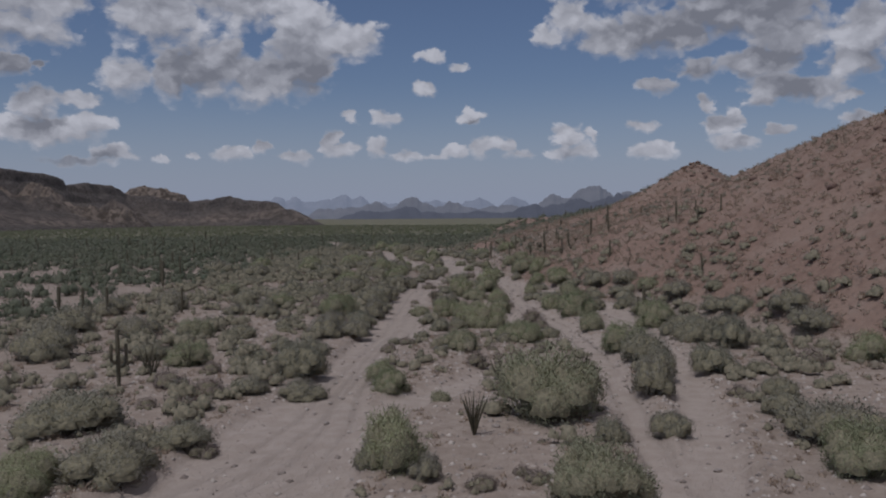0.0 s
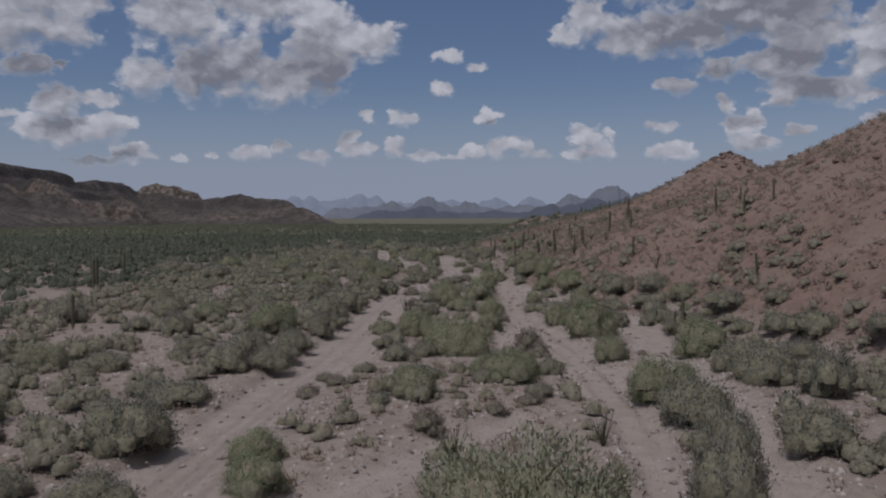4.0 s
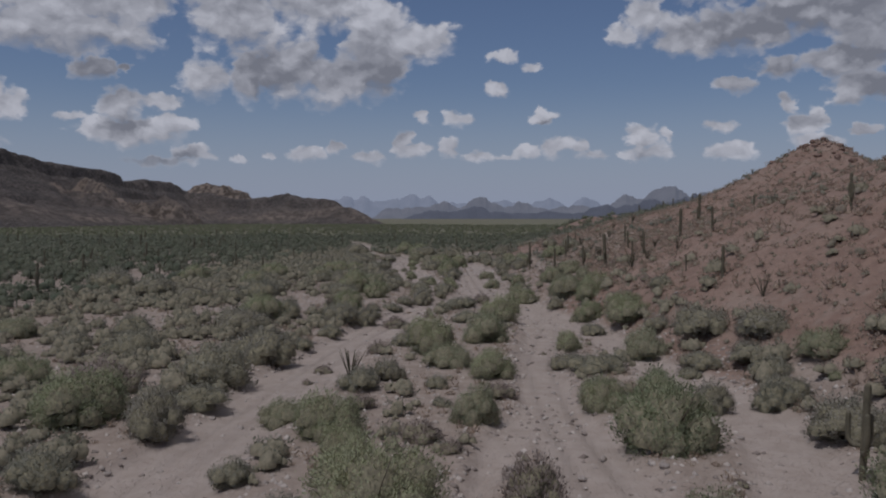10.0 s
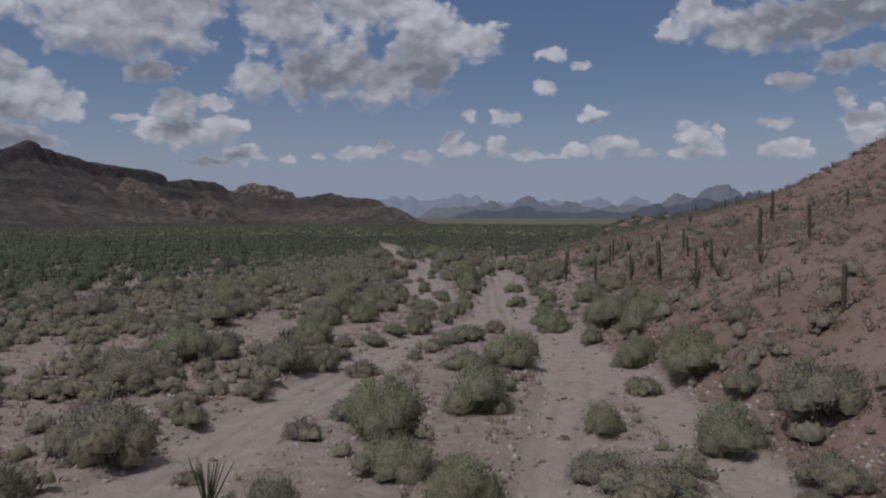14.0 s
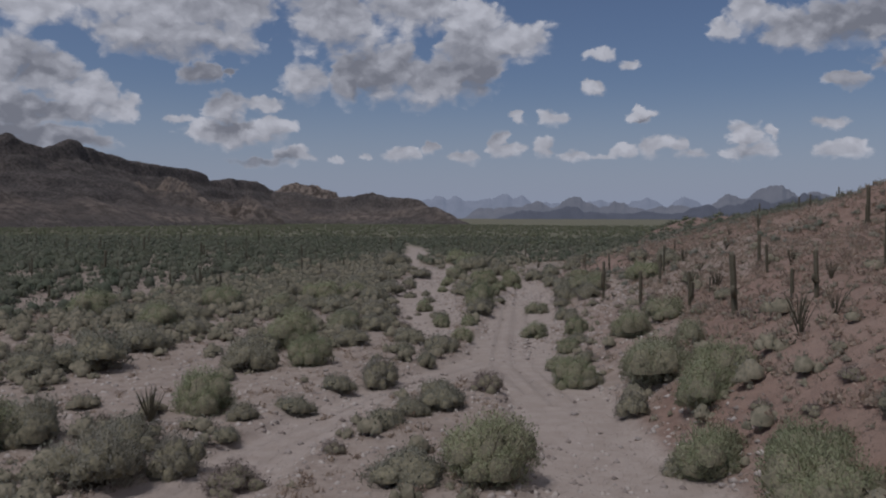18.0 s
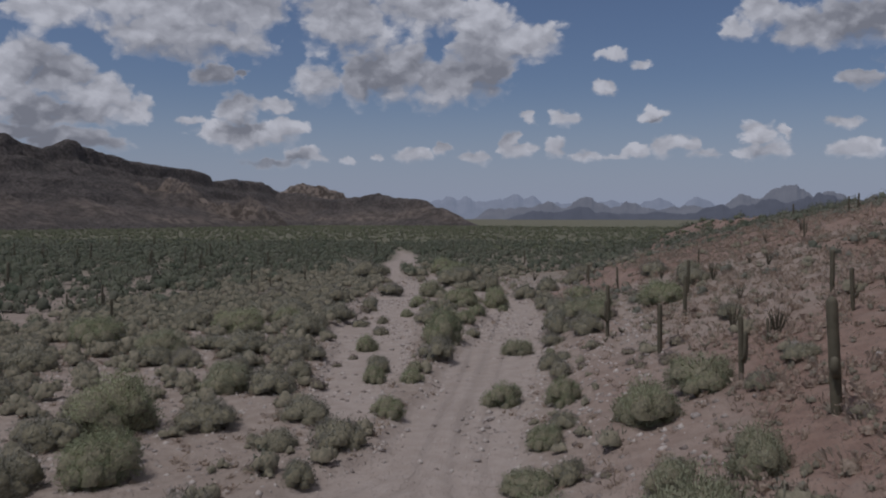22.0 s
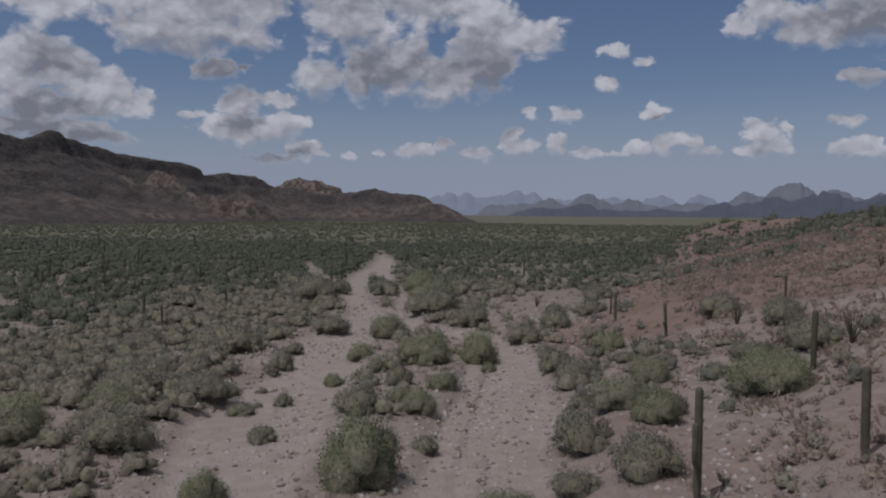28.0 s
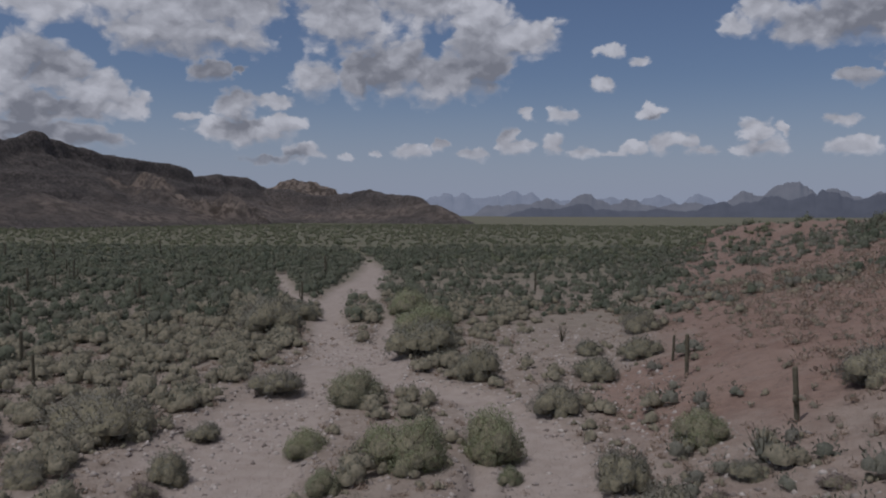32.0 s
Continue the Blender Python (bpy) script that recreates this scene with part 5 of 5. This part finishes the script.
def ocotillo_model(label, canes, seed):
    """Whip-like canes 1 m long that fan out from one foot."""
    root = tagged(new("ocotillo"), label, "ocotillo")
    r = np.random.default_rng(seed)
    for i in range(canes):
        a = i / canes * 2 * math.pi + r.normal() * 0.3
        lean = 0.1 + 0.42 * r.random()
        ln = 0.75 + 0.3 * r.random()
        pts = [(math.cos(a) * lean * (t ** 1.15) * ln, math.sin(a) * lean * (t ** 1.15) * ln, ln * (t - 0.12 * lean * t * t) - 0.02) for t in (0, 0.35, 0.7, 1)]
        part("cane", tube(pts, (0.016, 0.014, 0.011, 0.005), 5), MAT_OCOTILLO, root)
    root.location = (0, -300, -60)
    return root


ocotillos = [ocotillo_model("ocotillo with bare thorny canes fanning from one foot", 17, 1),
             ocotillo_model("slender grey-green ocotillo on stony soil", 12, 2), ocotillo_model("dense many-caned ocotillo on stony soil", 22, 3)]
plant(ocotillos, OCOTILLOS + ((22.8, 194.2, 2.2), (28.6, 162.2, 2.0), (25.4, 163.9, 2.1)), "ocotillos", 5)
for i in range(16):
    y = r.uniform(60, 330)
    x = r.uniform(float(np.interp(y, HILL_Y, HILL_FOOT)) + 10, 70)
    plant(ocotillos, ((x, y, r.uniform(1.3, 2.3)),), "ocotillos", i + 40)
drop_models(ocotillos)


def cholla_model(label, seed):
    root = tagged(new("cholla"), label, "cactus")
    r = np.random.default_rng(seed)
    part("stem", tube(((0, 0, -0.05), (0.02, 0.01, 0.3), (0, 0.02, 0.55)), (0.07, 0.06, 0.05), 6), MAT_WOOD, root)
    for i in range(6):
        a, h = i * 1.1 + r.normal() * 0.3, 0.3 + 0.25 * r.random()
        e = (math.cos(a) * 0.34, math.sin(a) * 0.34, h + 0.28 + 0.2 * r.random())
        part("joint", tube(((0, 0.01, h), (e[0] * 0.6, e[1] * 0.6, h + 0.12), e), (0.05, 0.075, 0.05), 6), MAT_CHOLLA, root)
    root.location = (0, -300, -60)
    return root


chollas = [cholla_model("small spiny cholla with pale tips", i) for i in (1, 2, 3)]
plant(chollas, CHOLLAS, "chollas", 8)
for i in range(36):
    y = r.uniform(185, 262)
    x = float(np.interp(y, HILL_Y, HILL_FOOT)) + r.uniform(2, 26)
    plant(chollas, ((x, y, r.uniform(0.5, 0.95)),), "chollas", i)
drop_models(chollas)


def stone_shape(seed, cuts=1):
    """A rough angular stone of about 1 m."""
    bm = bmesh.new()
    bmesh.ops.create_icosphere(bm, subdivisions=cuts, radius=0.5)
    q = np.random.default_rng(seed)
    for v in bm.verts:
        v.co *= 0.72 + 0.5 * q.random()
        v.co.z *= 0.68
    bm.verts.index_update()
    v = np.array([v.co[:] for v in bm.verts])
    f = np.array([[p.index for p in fc.verts] for fc in bm.faces])
    bm.free()
    return v, f


ROCK_SPOTS = [(r.uniform(-14, 26), r.uniform(40, 250), r.uniform(0.25, 0.55)) for i in range(130)]
rock_meshes = [mesh_from("rock", *stone_shape(700 + i, 2), MAT_STONE) for i in range(5)]
for i, (x, y, s) in enumerate(ROCK_SPOTS):
    ob = new("rock", rock_meshes[i % 5])
    ob.matrix_world = pose(x, y, ground_at(x, y) + 0.1 * s, r.uniform(-20, 20), 0, r.uniform(0, 360)) @ Matrix.Diagonal((s, s * r.uniform(0.7, 1), s * 0.8, 1))
    tagged(ob, "rough pale granite rock on the gravel", "rock", "loose rocks")
red_meshes = [mesh_from("boulder", *stone_shape(720 + i, 2), MAT_RED_STONE) for i in range(4)]
for i in range(110):
    y = r.uniform(60, 330)
    crest = float(np.interp(y, HILL_Y, HILL_CREST))
    x = crest + r.gauss(0, 2.5) if i % 3 else r.uniform(float(np.interp(y, HILL_Y, HILL_FOOT)) + 16, crest)
    if i % 3 == 1:
        y = r.gauss(264, 7)
        x = 81 + r.gauss(0, 3)
    s = r.uniform(0.6, 1.9)
    ob = new("boulder", red_meshes[i % 4])
    ob.matrix_world = pose(x, y, ground_at(x, y) + 0.12 * s, r.uniform(-20, 20), 0, r.uniform(0, 360)) @ Matrix.Diagonal((s, s * r.uniform(0.7, 1), s * 0.9, 1))
    tagged(ob, "dark red-brown boulder on the hillside", "boulder", "hillside boulders")

# ---- brush and gravel that cover the plain and the slopes ----
def cover(x, y):
    """How thick the brush grows: patchy on the plain, thin on the hill, none in the washes."""
    d = wash_distance(x, y)
    patch = 0.58 + 2.3 * fbm(x, y, 18, 3, 81)
    bank = 0.5 * np.exp(-((d - 2.0) / 2.0) ** 2)
    hill = smooth(0.5, 3, hill_height(x, y))
    west = 0.4 * smooth(6, 30, -x) + 0.5 * smooth(190, 270, y) * smooth(14, 40, -x) + 0.5 * smooth(290, 360, y)
    return np.where(d < 0.4, 0, np.clip(patch + bank + west, 0.08, 1.6) * (1 - 0.3 * hill) * (0.8 + 0.2 * smooth(150, 260, y - 0.8 * x)))


GRAVEL_BAR = ((-2, 250, 0.5), (0.2, 238, 1.1), (2.9, 224, 1.2), (4.6, 212, 0.7))
STONY_BANK = ((-15, 238, 1.0), (-10, 226, 1.6), (-5, 214, 1.4), (-2.5, 200, 1.0))


def bars(x, y):
    """Gravel bars in the beds of the washes."""
    north = smooth(215, 240, y) + 0.6 * smooth(-4, -12, x) * smooth(170, 190, y)
    stripe = np.minimum(edge_distance(x, y, GRAVEL_BAR), edge_distance(x, y, STONY_BANK)) + 1.2 * fbm(x, y, 4, 2, 97)
    return np.clip(1.3 * smooth(0.2, -0.4, stripe) + smooth(-0.06, 0.14, fbm(x, y, 7, 3, 91)) * np.clip(north, 0, 1) + 0.5 * smooth(0.12, 0.25, fbm(x, y, 10, 3, 95)), 0, 1)


def clear_of_placed(x, y, margin=0.8):
    ok = np.ones(x.shape, bool)
    for px, py, pr in PLACED:
        ok &= (x - px) ** 2 + (y - py) ** 2 > (pr * margin) ** 2
    return ok


SHRUB_NEAR = [bush_geometry(lobes_for(1.5, 1.0, 2, 300 + i), 34, 4, 0.06, 0.07, 310 + i, (7, 3), 0.72) for i in range(6)]
SHRUB_MID = [bush_geometry(lobes_for(2.3, 1.4, 1, 320 + i), 20, 3, 0.12, 0.16, 330 + i, (6, 2), 0.72) for i in range(6)]
SHRUB_FAR = [bush_geometry(lobes_for(3.4, 1.5, 1, 340 + i), 4, 3, 0.26, 0.3, 350 + i, (5, 2), 0.85) for i in range(5)]
TUFT = [bush_geometry(((0, 0, 0.05, 0.24, 0.14),), 10, 2, 0.07, 0.06, 360 + i, (5, 2), 0.55) for i in range(5)]
SHRUB_SMALL = [bush_geometry(lobes_for(1.5, 1.0, 1, 390 + i), 22, 3, 0.085, 0.1, 395 + i, (6, 2), 0.62) for i in range(5)]


def pebble_shape(seed):
    """A cheap angular stone: a jittered eight-sided lump."""
    q = np.random.default_rng(seed)
    v = np.array(((1, 0, 0), (0, 1, 0), (-1, 0, 0), (0, -1, 0), (0, 0, 0.75), (0, 0, -0.5)), float) * 0.5
    v = v * (0.75 + 0.5 * q.random((6, 1))) + q.normal(size=(6, 3)) * 0.06
    f = np.array([(i, (i + 1) % 4, 4) for i in range(4)] + [((i + 1) % 4, i, 5) for i in range(4)])
    return v, f


STONES = [pebble_shape(800 + i) for i in range(9)]

x, y = places(8200, -50, 34, 20, 330, 401, lambda x, y, r: (r < 0.5 * cover(x, y)) & clear_of_placed(x, y))
scatter("scrub", "low grey-green desert scrub on gravel", "scrub", MAT_SCRUB, SHRUB_NEAR, x, y, 0.4 + 1.5 * rng.random(len(x)) ** 2.2, 411, soft=True, inner=MAT_SCRUB_TWIG_SHADE)
THICKET = [bush_geometry(lobes_for(2.8, 1.7, 5, 380 + i), 90, 5, 0.075, 0.09, 385 + i, (8, 3), 0.72) for i in range(6)]
x, y = places(2600, -50, -8, 40, 330, 423, lambda x, y, r: (r < 0.4 * cover(x, y)) & (wash_distance(x, y) > 1.6) & clear_of_placed(x, y, 1.0))
scatter("thicket", "grey-green brush thickets on the plain beside the wash", "brush", MAT_SCRUB, THICKET, x, y, rng.uniform(0.55, 1.15, len(x)), 424, soft=True, inner=MAT_SCRUB_TWIG_SHADE)
x, y = places(700, -56, -17, 222, 330, 429, lambda x, y, r: (r < 0.5 * cover(x, y)) & (wash_distance(x, y) > 1.4) & clear_of_placed(x, y, 1.0))
scatter("north_thicket", "dense olive brush thickets beside the northern wash", "brush", MAT_SCRUB, THICKET, x, y, rng.uniform(0.5, 1.2, len(x)), 430, soft=True, inner=MAT_SCRUB_TWIG_SHADE)
x, y = places(1100, -46, -11, 120, 242, 440, lambda x, y, r: (r < 0.62 * cover(x, y)) & (wash_distance(x, y) > 0.8) & clear_of_placed(x, y, 0.9))
scatter("west_thicket", "grey-green brush thickets west of the sandy track", "brush", MAT_SCRUB, THICKET, x, y, rng.uniform(0.4, 1.0, len(x)), 441, soft=True, inner=MAT_SCRUB_TWIG_SHADE)
x, y = places(420, 18, 44, 50, 150, 425, lambda x, y, r: (r < 0.45) & (wash_distance(x, y) > 1.6) & clear_of_placed(x, y, 1.0))
scatter("foot_thicket", "grey-green brush thickets along the foot of the hill", "brush", MAT_SCRUB, THICKET, x, y, rng.uniform(0.5, 1.0, len(x)), 426, soft=True, inner=MAT_SCRUB_TWIG_SHADE)
x, y = places(30000, -50, 40, 18, 330, 402, lambda x, y, r: r < 0.36 * cover(x, y) + 0.13 * (wash_distance(x, y) > 0) + 0.06 * bars(x, y))
scatter("brittlebush", "tiny dry grey-brown tufts over the gravel", "tufts", MAT_TUFT, TUFT, x, y, rng.uniform(0.5, 1.6, len(x)), 412)
x, y = places(9500, -125, -46, 60, 480, 403, lambda x, y, r: r < 0.62 * smooth(0.35, 1.2, cover(x, y)))
scatter("plain_scrub", "green scrub spread over the western plain", "scrub", MAT_PLAIN_SCRUB, SHRUB_MID, x, y, 0.6 + 1.35 * rng.random(len(x)) ** 2, 413, soft=True)
x, y = places(9500, -270, -120, 90, 480, 408, lambda x, y, r: r < 0.95 * smooth(0.25, 1.1, cover(x, y)))
scatter("outer_scrub", "green scrub on the outer western plain", "scrub", MAT_PLAIN_SCRUB, SHRUB_FAR, x, y, rng.uniform(0.5, 1.1, len(x)), 418, soft=True)
x, y = places(3600, 14, 36, 60, 330, 409, lambda x, y, r: (r < 0.6) & (hill_height(x, y) > 0.3) & clear_of_placed(x, y))
scatter("slope_scrub", "small olive shrubs on the lower red slope", "scrub", MAT_HILL_SCRUB, SHRUB_SMALL, x, y, 0.22 + 0.5 * rng.random(len(x)) ** 1.5, 419, soft=True)
x, y = places(8000, -70, 130, 300, 520, 404, lambda x, y, r: r < 0.6 * smooth(0.3, 1.25, cover(x, y)))
scatter("north_scrub", "green scrub spread over the northern plain", "scrub", MAT_PLAIN_SCRUB, SHRUB_MID, x, y, 0.6 + 1.35 * rng.random(len(x)) ** 2, 414, soft=True)
x, y = places(9000, 30, 100, 20, 330, 405, lambda x, y, r: (r < 0.62 * cover(x, y)) & (x > 34))
scatter("hill_scrub", "sparse olive scrub on the red hillside", "scrub", MAT_HILL_SCRUB, SHRUB_MID, x, y, 0.25 + 0.7 * rng.random(len(x)) ** 1.6, 415, soft=True)
x, y = places(3000, 6, 92, 225, 430, 427, lambda x, y, r: (r < 0.55 * smooth(0.1, 0.7, cover(x, y))) & (wash_distance(x, y) > 1.2) & clear_of_placed(x, y, 1.0))
scatter("slope_brush", "grey-green brush on the low red slope in the north", "brush", MAT_SCRUB, SHRUB_MID, x, y, rng.uniform(0.45, 1.15, len(x)), 428, soft=True)
x, y = places(26000, 16, 100, 30, 330, 407, lambda x, y, r: (r < 0.5) & (hill_height(x, y) > 0.8))
scatter("hill_tufts", "small dry tufts on the red hillside", "tufts", MAT_TUFT, TUFT, x, y, 0.7 + 2.3 * rng.random(len(x)) ** 1.6, 417)
x, y = places(16500, -560, 360, 420, 1120, 406, lambda x, y, r: (np.abs(x + 0.12 * y) < 0.52 * y + 20) & (r < 0.85))
scatter("far_scrub", "distant green scrub across the valley floor", "scrub", MAT_FAR_SCRUB, SHRUB_FAR, x, y, rng.uniform(0.6, 1.3, len(x)), 416, soft=True)


def gravel(name, label, mat, x, y, size, seed):
    return scatter(name, label, "stones", mat, STONES, x, y, size, seed)


x, y = places(150000, -30, 32, 24, 300, 421, lambda x, y, r: (hill_height(x, y) < 1.2) & (r < np.where(wash_distance(x, y) < 0, 0.07 + 1.1 * bars(x, y), 0.5) + 0.45 * np.exp(-((wash_distance(x, y) - 0.3) / 0.8) ** 2)))
gravel("gravel", "scattered pale stones on sand and gravel", MAT_RUBBLE, x, y, 0.1 + 0.46 * rng.random(len(x)) ** 2.8, 431)
x, y = places(11000, 16, 90, 40, 330, 422, lambda x, y, r: (r < 0.7) & (hill_height(x, y) > 1))
gravel("hill_gravel", "red-brown stones strewn over the hillside", MAT_RED_RUBBLE, x, y, 0.1 + 0.4 * rng.random(len(x)) ** 3, 432)
